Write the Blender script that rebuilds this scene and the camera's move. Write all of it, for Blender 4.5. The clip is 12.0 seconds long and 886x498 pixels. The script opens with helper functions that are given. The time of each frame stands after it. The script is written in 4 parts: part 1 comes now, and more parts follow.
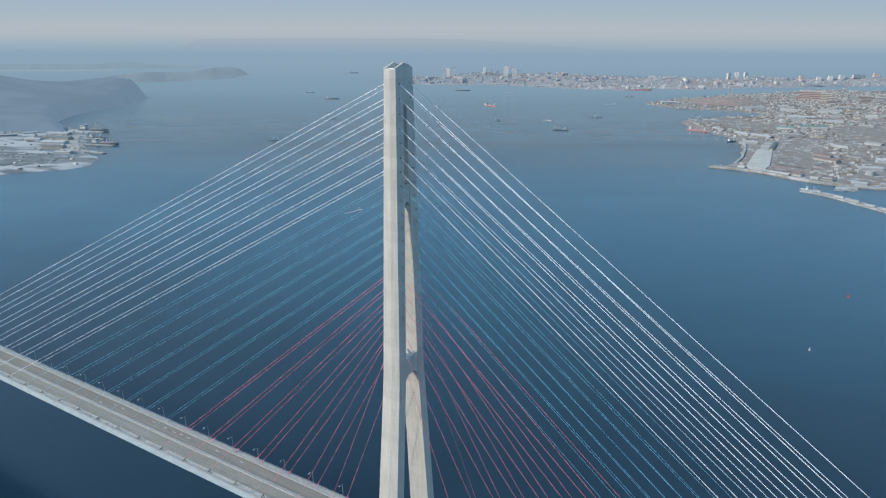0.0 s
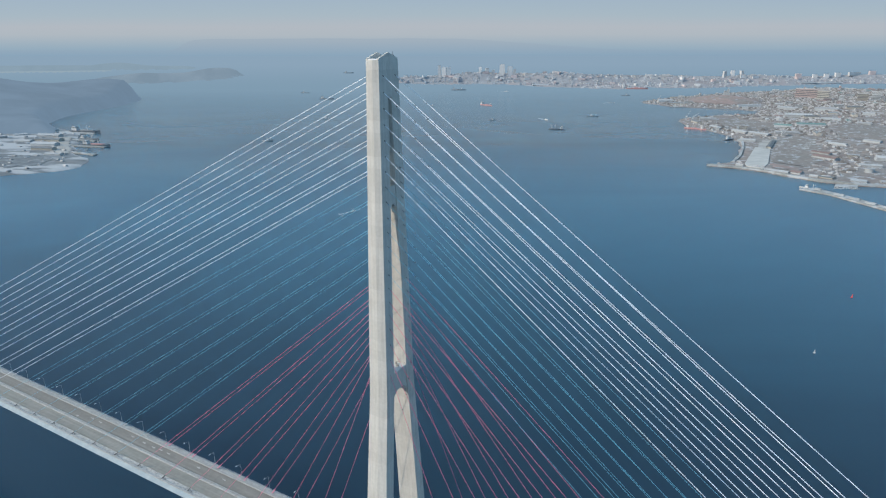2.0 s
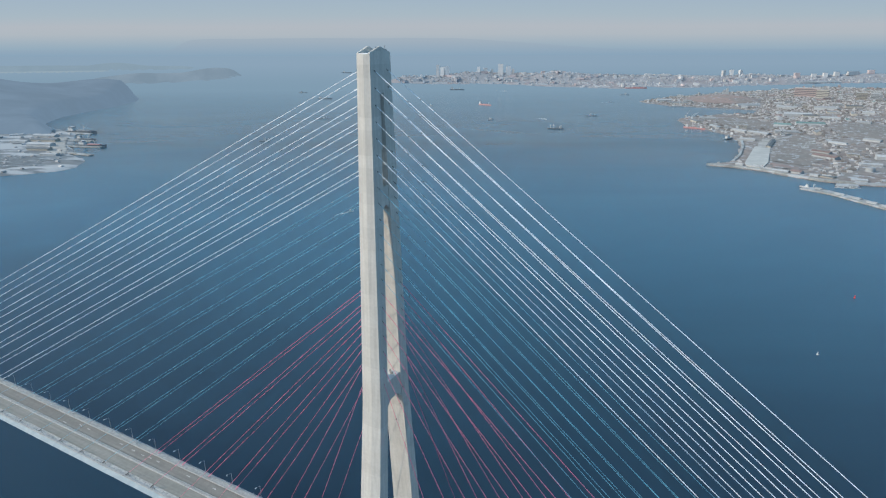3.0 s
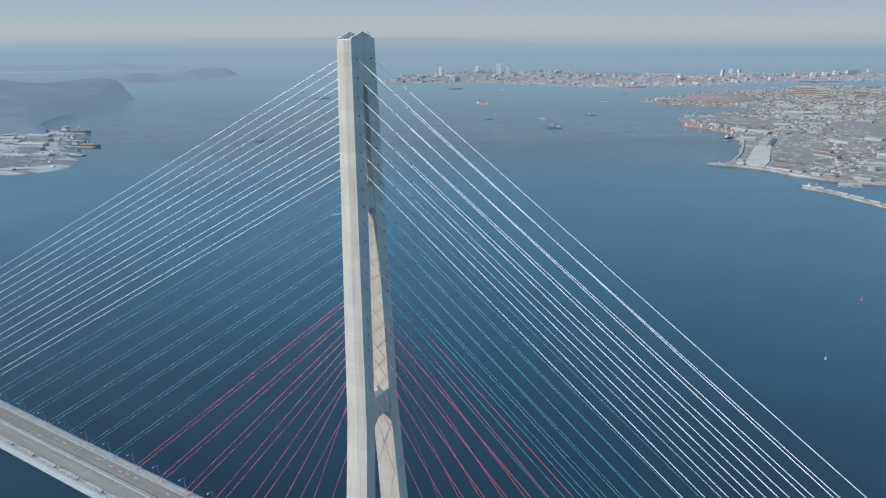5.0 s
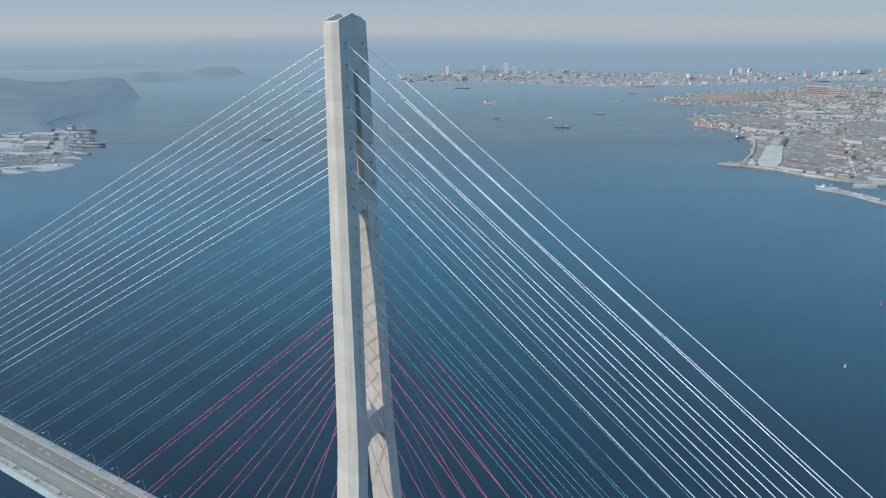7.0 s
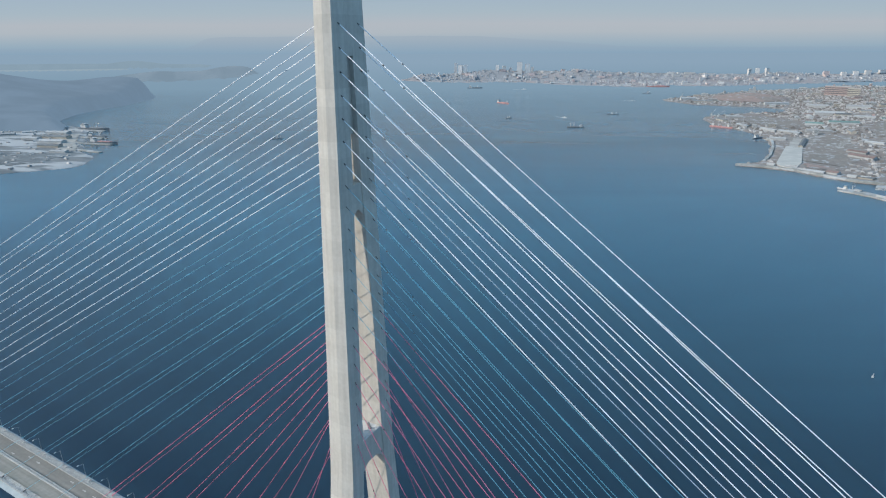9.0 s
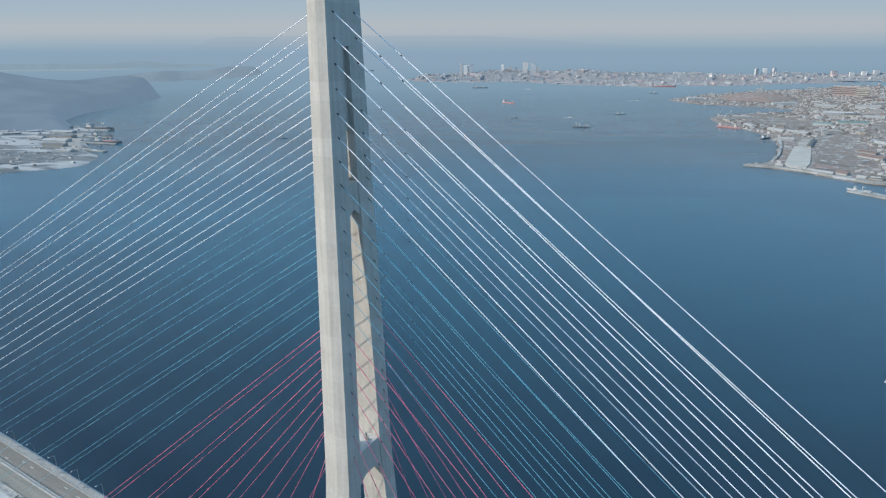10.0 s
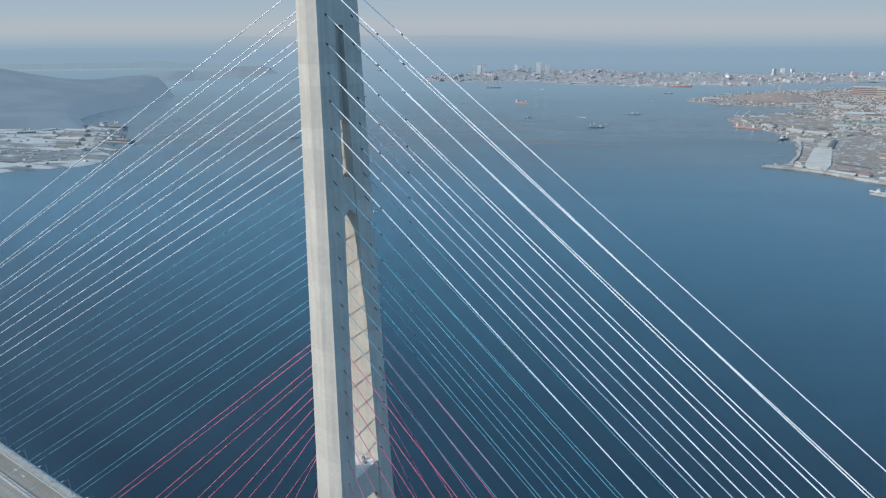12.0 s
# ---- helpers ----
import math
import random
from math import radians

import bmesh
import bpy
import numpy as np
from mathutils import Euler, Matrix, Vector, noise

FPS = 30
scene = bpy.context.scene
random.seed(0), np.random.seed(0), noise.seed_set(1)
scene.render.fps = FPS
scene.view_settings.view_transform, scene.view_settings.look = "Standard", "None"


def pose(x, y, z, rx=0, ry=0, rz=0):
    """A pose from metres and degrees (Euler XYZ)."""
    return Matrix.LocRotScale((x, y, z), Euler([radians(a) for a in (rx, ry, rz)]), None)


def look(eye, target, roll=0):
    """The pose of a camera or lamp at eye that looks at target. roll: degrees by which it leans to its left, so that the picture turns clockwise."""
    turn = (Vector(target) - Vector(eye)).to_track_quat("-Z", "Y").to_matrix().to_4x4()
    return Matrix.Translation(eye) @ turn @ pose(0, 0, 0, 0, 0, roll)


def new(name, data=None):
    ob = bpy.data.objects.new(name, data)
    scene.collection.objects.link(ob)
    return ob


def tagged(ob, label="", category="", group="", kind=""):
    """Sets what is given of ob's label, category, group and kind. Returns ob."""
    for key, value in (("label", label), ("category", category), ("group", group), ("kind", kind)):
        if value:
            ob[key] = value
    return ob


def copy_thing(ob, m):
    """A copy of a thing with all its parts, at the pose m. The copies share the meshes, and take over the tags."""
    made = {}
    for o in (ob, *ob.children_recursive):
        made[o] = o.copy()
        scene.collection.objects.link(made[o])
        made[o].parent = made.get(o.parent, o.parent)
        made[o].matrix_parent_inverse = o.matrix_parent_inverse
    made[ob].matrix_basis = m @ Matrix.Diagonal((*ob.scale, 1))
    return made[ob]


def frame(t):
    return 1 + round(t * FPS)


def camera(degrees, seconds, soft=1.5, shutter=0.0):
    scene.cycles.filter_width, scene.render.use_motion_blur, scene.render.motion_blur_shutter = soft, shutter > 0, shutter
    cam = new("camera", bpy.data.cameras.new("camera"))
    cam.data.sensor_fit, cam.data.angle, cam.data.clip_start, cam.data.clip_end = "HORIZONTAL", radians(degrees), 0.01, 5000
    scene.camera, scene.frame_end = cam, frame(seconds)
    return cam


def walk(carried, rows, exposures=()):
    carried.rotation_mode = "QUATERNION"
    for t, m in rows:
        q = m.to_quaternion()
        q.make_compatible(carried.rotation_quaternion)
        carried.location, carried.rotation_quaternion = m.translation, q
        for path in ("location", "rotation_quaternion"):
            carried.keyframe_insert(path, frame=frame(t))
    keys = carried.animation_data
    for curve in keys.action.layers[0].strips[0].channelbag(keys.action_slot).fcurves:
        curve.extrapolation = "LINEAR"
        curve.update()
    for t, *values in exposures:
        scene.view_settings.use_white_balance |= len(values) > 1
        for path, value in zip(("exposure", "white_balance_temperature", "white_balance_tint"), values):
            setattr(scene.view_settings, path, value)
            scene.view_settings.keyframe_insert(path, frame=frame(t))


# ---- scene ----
cam = camera(72.35, 12.0, soft=1.2)
PATH = [
    (0.0, 138.16, -215.45, 328.77, 28.621, -18.875, -0.187),
    (0.5, 136.47, -210.81, 327.76, 28.543, -18.875, -0.110),
    (1.0, 134.77, -206.13, 326.73, 28.422, -18.875, -0.044),
    (1.5, 133.06, -201.42, 325.67, 28.341, -18.877, 0.013),
    (2.0, 131.34, -196.68, 324.60, 28.243, -18.879, 0.060),
    (2.5, 129.62, -191.92, 323.51, 28.175, -18.882, 0.099),
    (3.0, 127.88, -187.15, 322.41, 28.115, -18.885, 0.131),
    (5.0, 120.83, -168.10, 317.86, 27.965, -18.899, 0.202),
    (5.5, 119.05, -163.37, 316.70, 28.021, -18.902, 0.208),
    (6.0, 117.26, -158.68, 315.53, 28.132, -18.904, 0.212),
    (6.5, 115.46, -154.03, 314.35, 28.331, -18.906, 0.213),
    (7.0, 113.65, -149.42, 313.17, 28.637, -18.907, 0.212),
    (9.0, 106.34, -131.58, 308.41, 29.829, -18.901, 0.200),
    (9.5, 104.50, -127.31, 307.22, 30.068, -18.896, 0.196),
    (10.0, 102.65, -123.12, 306.04, 30.322, -18.889, 0.194),
    (10.5, 100.80, -119.03, 304.85, 30.636, -18.881, 0.192),
    (11.0, 98.93, -115.05, 303.67, 30.930, -18.870, 0.192),
    (11.5, 97.07, -111.17, 302.50, 31.235, -18.857, 0.193),
    (12.0, 95.19, -107.41, 301.33, 31.524, -18.842, 0.196),
]
walk(cam, [(r[0], pose(r[1], r[2], r[3], 90 + r[5], r[6], r[4])) for r in PATH],
     exposures=[(0.0, 1.0), (12.0, 1.0)])

# ---- light: low winter sun from behind the pylon's outer side, hazy blue sky ----
SUN_ELEV = 30.0
SUN_TO = Vector((0.745, 0.667, 0.0)).normalized()          # where the light goes, on the plan
SUN_FROM = Vector((-SUN_TO.x * math.cos(radians(SUN_ELEV)), -SUN_TO.y * math.cos(radians(SUN_ELEV)), math.sin(radians(SUN_ELEV))))
sun = new("sun", bpy.data.lights.new("sun", "SUN"))
sun.data.energy, sun.data.angle, sun.data.color = 2.05, radians(0.6), (1.0, 0.875, 0.72)
sun.matrix_world = look((0, 0, 600), Vector((0, 0, 600)) - SUN_FROM)

world = bpy.data.worlds.new("sky")
scene.world = world
world.use_nodes = True
wn = world.node_tree.nodes
wl = world.node_tree.links
sky = wn.new("ShaderNodeTexSky")
sky.sky_type, sky.sun_disc = "NISHITA", False
sky.sun_elevation, sky.sun_rotation = radians(SUN_ELEV), math.atan2(SUN_FROM.x, SUN_FROM.y)
sky.altitude, sky.air_density, sky.dust_density, sky.ozone_density = 300, 1.0, 1.5, 1.0
wn["Background"].inputs["Strength"].default_value = 0.138
veil = wn.new("ShaderNodeMix")                            # thin winter haze over the whole sky
veil.data_type = "RGBA"
veil.inputs[0].default_value = 0.8
veil.inputs[7].default_value = (1.22, 2.14, 2.95, 1)
dust = wn.new("ShaderNodeMix")                            # dusty winter air
dust.data_type, dust.blend_type = "RGBA", "MULTIPLY"
dust.inputs[0].default_value = 1.0
dust.inputs[7].default_value = (0.48, 0.60, 0.76, 1)
wl.new(sky.outputs["Color"], dust.inputs[6])
wl.new(dust.outputs[2], veil.inputs[6])
wl.new(veil.outputs[2], wn["Background"].inputs["Color"])


# ---- materials ----
def rgb(c):
    return (c[0], c[1], c[2], 1.0)


def material(name, base, rough=0.7, metal=0.0, grain=None, stain=None, bump=None, per_object=0.0, per_island=0.0, snow=None, streak=None):
    """grain: (scale, amount), fine light and dark; stain: (scale, colour, amount), large blotches;
    bump: (scale, distance); snow: (scale, share), patches of white."""
    m = bpy.data.materials.new(name)
    m.use_nodes = True
    nt = m.node_tree
    n, l = nt.nodes, nt.links
    sh = n["Principled BSDF"]
    sh.inputs["Roughness"].default_value, sh.inputs["Metallic"].default_value = rough, metal
    tc = n.new("ShaderNodeNewGeometry")
    here = tc.outputs["Position"]
    if streak:
        turn = n.new("ShaderNodeMapping")
        turn.vector_type = "TEXTURE"
        turn.inputs["Rotation"].default_value, turn.inputs["Scale"].default_value = (0, 0, radians(streak[0])), (streak[1], 1, 1)
        l.new(here, turn.inputs["Vector"])
        here = turn.outputs["Vector"]

    def noise_tex(scale, detail=4.0, dist=0.0):
        t = n.new("ShaderNodeTexNoise")
        t.inputs["Scale"].default_value, t.inputs["Detail"].default_value, t.inputs["Distortion"].default_value = scale, detail, dist
        l.new(here, t.inputs["Vector"])
        return t.outputs["Fac"]

    def mix(fac, a, b, kind="MIX"):
        x = n.new("ShaderNodeMix")
        x.data_type, x.blend_type = "RGBA", kind
        for sock, v in ((x.inputs[0], fac), (x.inputs[6], a), (x.inputs[7], b)):
            if hasattr(v, "is_linked"):
                l.new(v, sock)
            else:
                sock.default_value = v
        return x.outputs[2]

    def ramp(fac, lo, hi, top=1.0):
        r = n.new("ShaderNodeMapRange")
        r.inputs["From Min"].default_value, r.inputs["From Max"].default_value, r.inputs["To Max"].default_value = lo, hi, top
        l.new(fac, r.inputs["Value"])
        return r.outputs["Result"]

    col = rgb(base)
    if stain:
        col = mix(ramp(noise_tex(stain[0], 5.0, 0.6), 0.42, 0.66, stain[2]), col, rgb(stain[1]))
    if grain:
        g = ramp(noise_tex(grain[0], 6.0), 0.25, 0.75)
        v = n.new("ShaderNodeMapRange")
        v.inputs["To Min"].default_value, v.inputs["To Max"].default_value = 1 - grain[1], 1 + grain[1]
        l.new(g, v.inputs["Value"])
        col = mix(1.0, col, v.outputs["Result"], "MULTIPLY")
    for amount, node, out in ((per_object, "ShaderNodeObjectInfo", "Random"), (per_island, "ShaderNodeNewGeometry", "Random Per Island")):
        if amount:
            o = n.new(node)
            v = n.new("ShaderNodeMapRange")
            v.inputs["To Min"].default_value, v.inputs["To Max"].default_value = 1 - amount, 1 + amount
            l.new(o.outputs[out], v.inputs["Value"])
            col = mix(1.0, col, v.outputs["Result"], "MULTIPLY")
    # snow held at grey-white: distance haze put into its colour
    if snow:
        col = mix(ramp(noise_tex(snow[0], 7.0, 0.4), snow[1], snow[1] + 0.06), col, rgb((0.36, 0.385, 0.41)))
    if hasattr(col, "is_linked"):
        l.new(col, sh.inputs["Base Color"])
    else:
        sh.inputs["Base Color"].default_value = col
    if bump:
        b = n.new("ShaderNodeBump")
        b.inputs["Distance"].default_value = bump[1]
        l.new(noise_tex(bump[0], 5.0), b.inputs["Height"])
        l.new(b.outputs["Normal"], sh.inputs["Normal"])
    return m


M = {
    "concrete": material("concrete", (0.515, 0.506, 0.48), 0.85, grain=(0.9, 0.07), stain=(0.12, (0.49, 0.472, 0.44), 0.6), bump=(2.0, 0.03)),
    "joint": material("joint", (0.22, 0.21, 0.19), 0.9, grain=(1.0, 0.1)),
    "asphalt": material("asphalt", (0.225, 0.225, 0.207), 0.9, grain=(0.5, 0.10), stain=(0.06, (0.25, 0.242, 0.225), 0.8), bump=(6.0, 0.01)),
    "asphalt_dark": material("worn_asphalt", (0.195, 0.188, 0.175), 0.9, grain=(0.5, 0.10), stain=(0.06, (0.22, 0.21, 0.195), 0.8), bump=(6.0, 0.01)),
    "road_paint": material("road_paint", (0.43, 0.42, 0.40), 0.7, grain=(1.5, 0.25)),
    "cabinet_grey": material("cabinet_paint", (0.22, 0.225, 0.23), 0.6, grain=(1.0, 0.15)),
    "snow": material("snow", (0.62, 0.64, 0.67), 0.8, grain=(0.5, 0.08), stain=(0.3, (0.5, 0.48, 0.45), 0.6), bump=(1.2, 0.08)),
    "slush": material("slush", (0.30, 0.305, 0.30), 0.85, grain=(0.9, 0.22), stain=(0.35, (0.36, 0.37, 0.38), 0.8), bump=(1.5, 0.06)),
    "slush_pale": material("pale_slush", (0.40, 0.405, 0.40), 0.85, grain=(0.9, 0.25), stain=(0.35, (0.33, 0.33, 0.32), 0.8), bump=(1.5, 0.06)),
    "girder": material("girder_paint", (0.25, 0.315, 0.36), 0.75, grain=(0.4, 0.08), stain=(0.15, (0.32, 0.375, 0.41), 0.7)),
    "steel": material("galvanised_steel", (0.45, 0.46, 0.47), 0.5, 0.5, grain=(2.0, 0.1)),
    "dark_steel": material("dark_steel", (0.05, 0.05, 0.055), 0.6, 0.2, grain=(2.0, 0.2)),
    "white_sheath": material("white_sheath", (0.77, 0.82, 0.90), 0.4, grain=(0.3, 0.05)),
    "blue_sheath": material("blue_sheath", (0.13, 0.40, 0.54), 0.4, grain=(0.3, 0.08)),
    "red_sheath": material("red_sheath", (0.72, 0.16, 0.27), 0.4, grain=(0.3, 0.08)),
    "snow_lump": material("ploughed_snow", (0.34, 0.35, 0.355), 0.9, per_island=0.3),
    "lamp_glass": material("lamp_glass", (0.8, 0.8, 0.78), 0.3, grain=(1.0, 0.05)),
    "earth": material("winter_earth", (0.215, 0.205, 0.20), 0.95, grain=(0.06, 0.25), stain=(0.008, (0.205, 0.175, 0.165), 0.9), snow=(0.045, 0.565), bump=(0.05, 1.0)),
    "snowy_earth": material("snowy_earth", (0.14, 0.165, 0.185), 0.95, grain=(0.03, 0.3), snow=(0.017, 0.472), streak=(27, 2.4), stain=(0.012, (0.20, 0.215, 0.23), 0.9), bump=(0.05, 1.0)),
    "ice": material("ice", (0.43, 0.43, 0.41), 0.7, grain=(0.05, 0.12), stain=(0.02, (0.36, 0.365, 0.36), 0.8)),
    "quay": material("quay_concrete", (0.26, 0.275, 0.275), 0.9, grain=(0.1, 0.2), snow=(0.03, 0.5)),
    # port walls and roofs greyed and blued: haze put into their colours
    "wall_white": material("white_render", (0.37, 0.395, 0.415), 0.8, grain=(0.15, 0.12), per_object=0.18),
    "wall_grey": material("grey_panel", (0.34, 0.36, 0.375), 0.85, grain=(0.15, 0.12), per_object=0.25),
    "wall_brick": material("red_brick", (0.33, 0.265, 0.265), 0.85, grain=(0.15, 0.15), per_object=0.25),
    "wall_ochre": material("ochre_render", (0.34, 0.325, 0.295), 0.85, grain=(0.15, 0.12), per_object=0.2),
    "roof_snow": material("snowy_roof", (0.34, 0.36, 0.38), 0.8, grain=(0.1, 0.15), per_object=0.15),
    "roof_dark": material("bitumen_roof", (0.17, 0.195, 0.215), 0.9, grain=(0.1, 0.2), per_object=0.3),
    "roof_rust": material("rusty_roof", (0.25, 0.185, 0.175), 0.8, grain=(0.1, 0.2), per_object=0.25),
    "roof_green": material("green_roof", (0.13, 0.22, 0.22), 0.7, grain=(0.1, 0.15), per_object=0.2),
    # far city: distance haze put into the wall, roof, earth and house colours
    "far_pale": material("pale_hazed_wall", (0.54, 0.545, 0.56), 0.9, grain=(0.05, 0.1), per_object=0.15),
    "far_grey": material("blue_hazed_wall", (0.43, 0.45, 0.48), 0.9, grain=(0.05, 0.1), per_object=0.2),
    "far_pink": material("pinkish_hazed_wall", (0.50, 0.43, 0.44), 0.9, grain=(0.05, 0.1), per_object=0.2),
    "far_roof": material("grey_hazed_roof", (0.36, 0.37, 0.39), 0.9, grain=(0.05, 0.1), per_object=0.3),
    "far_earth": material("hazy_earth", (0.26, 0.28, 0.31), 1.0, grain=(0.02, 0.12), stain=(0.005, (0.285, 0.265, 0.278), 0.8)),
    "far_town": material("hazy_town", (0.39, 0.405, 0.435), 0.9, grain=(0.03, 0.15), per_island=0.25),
    "glass_band": material("window_band", (0.11, 0.125, 0.14), 0.25, grain=(0.2, 0.2)),
    "hull_red": material("red_hull", (0.42, 0.225, 0.22), 0.5, grain=(0.1, 0.15)),
    # dark hull lightened to blue-grey, with distance haze in the colour
    "hull_dark": material("dark_hull", (0.15, 0.175, 0.20), 0.5, grain=(0.1, 0.2)),
    "hull_grey": material("grey_hull", (0.20, 0.22, 0.24), 0.5, grain=(0.1, 0.2)),
    "ship_white": material("white_ship_paint", (0.5, 0.51, 0.52), 0.5, grain=(0.2, 0.08)),
    "buoy_red": material("buoy_red", (0.70, 0.06, 0.05), 0.5, grain=(0.5, 0.1)),
    "scrub": material("bare_scrub", (0.165, 0.158, 0.156), 1.0, per_island=0.25),
    "town": material("town_walls", (0.36, 0.36, 0.365), 0.9, grain=(0.05, 0.2), per_island=0.3),
    "brown_field": material("brown_field", (0.212, 0.194, 0.184), 1.0, grain=(0.08, 0.15), stain=(0.015, (0.185, 0.18, 0.172), 0.9), snow=(0.06, 0.57)),
    "red_field": material("red_field", (0.27, 0.208, 0.195), 0.95, grain=(0.05, 0.2), stain=(0.012, (0.22, 0.205, 0.195), 0.9), snow=(0.04, 0.62)),
    "pale_yard": material("pale_yard", (0.34, 0.345, 0.34), 0.95, grain=(0.06, 0.2), stain=(0.02, (0.27, 0.265, 0.255), 0.8)),
    "wood_ground": material("wooded_ground", (0.12, 0.145, 0.165), 0.95, grain=(0.09, 0.4), stain=(0.02, (0.17, 0.19, 0.205), 0.8), streak=(27, 2.5), snow=(0.04, 0.60), bump=(0.12, 3.0)),
}


def sea_material(name, hazy=False):
    m = bpy.data.materials.new(name)
    m.use_nodes = True
    n, l = m.node_tree.nodes, m.node_tree.links
    sh = n["Principled BSDF"]
    sh.inputs["IOR"].default_value = 1.45
    sh.subsurface_method = "BURLEY"                       # light wanders far in clear sea water
    sh.inputs["Subsurface Weight"].default_value, sh.inputs["Subsurface Scale"].default_value = 1.0, 160.0
    sh.inputs["Subsurface Radius"].default_value = (0.6, 0.9, 1.0)
    geo = n.new("ShaderNodeNewGeometry")
    turn = n.new("ShaderNodeMapping")                     # wind streaks lie across the bay
    turn.vector_type = "TEXTURE"
    turn.inputs["Rotation"].default_value, turn.inputs["Scale"].default_value = (0, 0, radians(28.3)), (2.2, 1, 1)
    l.new(geo.outputs["Position"], turn.inputs["Vector"])

    def noise_tex(scale, detail, dist):
        t = n.new("ShaderNodeTexNoise")
        t.inputs["Scale"].default_value, t.inputs["Detail"].default_value, t.inputs["Distortion"].default_value = scale, detail, dist
        l.new(turn.outputs["Vector"], t.inputs["Vector"])
        return t.outputs["Fac"]

    def span(sock, lo, hi, a, b):
        r = n.new("ShaderNodeMapRange")
        for k, v in zip(("From Min", "From Max", "To Min", "To Max"), (lo, hi, a, b)):
            r.inputs[k].default_value = v
        l.new(sock, r.inputs["Value"])
        return r.outputs["Result"]

    def blend(fac, a, b):
        x = n.new("ShaderNodeMix")
        x.data_type = "RGBA"
        l.new(fac, x.inputs[0])
        for sock, v in ((x.inputs[6], a), (x.inputs[7], b)):
            if hasattr(v, "is_linked"):
                l.new(v, sock)
            else:
                sock.default_value = v
        return x.outputs[2]

    # distance haze painted into the water: dark by the bridge, paler outward, with wind-blown lanes in both
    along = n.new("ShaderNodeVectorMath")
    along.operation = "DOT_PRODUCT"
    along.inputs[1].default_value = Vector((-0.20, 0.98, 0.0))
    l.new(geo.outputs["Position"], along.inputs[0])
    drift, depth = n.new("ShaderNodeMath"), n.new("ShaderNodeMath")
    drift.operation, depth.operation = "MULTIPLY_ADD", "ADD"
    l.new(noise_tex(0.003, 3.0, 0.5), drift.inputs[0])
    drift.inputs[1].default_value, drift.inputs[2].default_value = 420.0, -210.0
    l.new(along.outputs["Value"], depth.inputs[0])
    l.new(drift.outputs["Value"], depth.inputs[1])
    haze_ramp = n.new("ShaderNodeMapRange")
    haze_ramp.interpolation_type = "SMOOTHSTEP"
    haze_ramp.inputs["From Min"].default_value, haze_ramp.inputs["From Max"].default_value = HAZE_RISE
    l.new(depth.outputs["Value"], haze_ramp.inputs["Value"])
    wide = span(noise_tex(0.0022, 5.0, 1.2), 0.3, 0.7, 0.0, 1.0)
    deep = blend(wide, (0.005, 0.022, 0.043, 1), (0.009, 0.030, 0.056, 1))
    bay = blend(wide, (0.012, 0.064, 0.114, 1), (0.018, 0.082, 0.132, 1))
    l.new(blend(haze_ramp.outputs["Result"], deep, bay), sh.inputs["Base Color"])
    l.new(span(noise_tex(0.005, 4.0, 0.8), 0.35, 0.65, 0.18, 0.24), sh.inputs["Roughness"])
    bump = n.new("ShaderNodeBump")
    bump.inputs["Strength"].default_value, bump.inputs["Distance"].default_value = 0.3, 0.12
    l.new(noise_tex(0.09, 3.0, 0.0), bump.inputs["Height"])
    l.new(bump.outputs["Normal"], sh.inputs["Normal"])
    if hazy:                                              # the backdrop: water that fades into painted, glowing haze before the horizon
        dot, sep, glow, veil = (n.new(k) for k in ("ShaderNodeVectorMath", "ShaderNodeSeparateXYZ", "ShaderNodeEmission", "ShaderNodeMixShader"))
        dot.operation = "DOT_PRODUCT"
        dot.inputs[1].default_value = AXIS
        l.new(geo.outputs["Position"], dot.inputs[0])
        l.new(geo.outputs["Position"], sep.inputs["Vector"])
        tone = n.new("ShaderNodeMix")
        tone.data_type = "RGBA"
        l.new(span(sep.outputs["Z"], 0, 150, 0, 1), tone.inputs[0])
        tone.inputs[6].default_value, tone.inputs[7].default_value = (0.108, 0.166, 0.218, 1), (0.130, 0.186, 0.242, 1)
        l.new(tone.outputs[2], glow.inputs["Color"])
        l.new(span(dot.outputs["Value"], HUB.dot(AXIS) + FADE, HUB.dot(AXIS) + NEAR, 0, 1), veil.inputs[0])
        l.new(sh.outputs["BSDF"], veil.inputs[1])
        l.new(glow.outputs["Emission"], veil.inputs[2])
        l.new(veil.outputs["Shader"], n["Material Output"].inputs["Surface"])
    return m


# HUB: middle of the camera's path, which the far distance shrinks towards
HUB = Vector((117.0, -160.0, 316.0))
AXIS = Vector((-0.474, 0.880, 0.0)).normalized()          # the camera's heading, out over the bay
SIDE_WAY = Vector((0.880, 0.474, 0.0)).normalized()
FADE, NEAR, SPAN = 2000.0, 4350.0, 700.0
HAZE_RISE = (130.0, 790.0)                                  # where the sea's painted haze starts and is full, out from the bridge
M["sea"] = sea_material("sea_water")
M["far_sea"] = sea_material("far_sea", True)


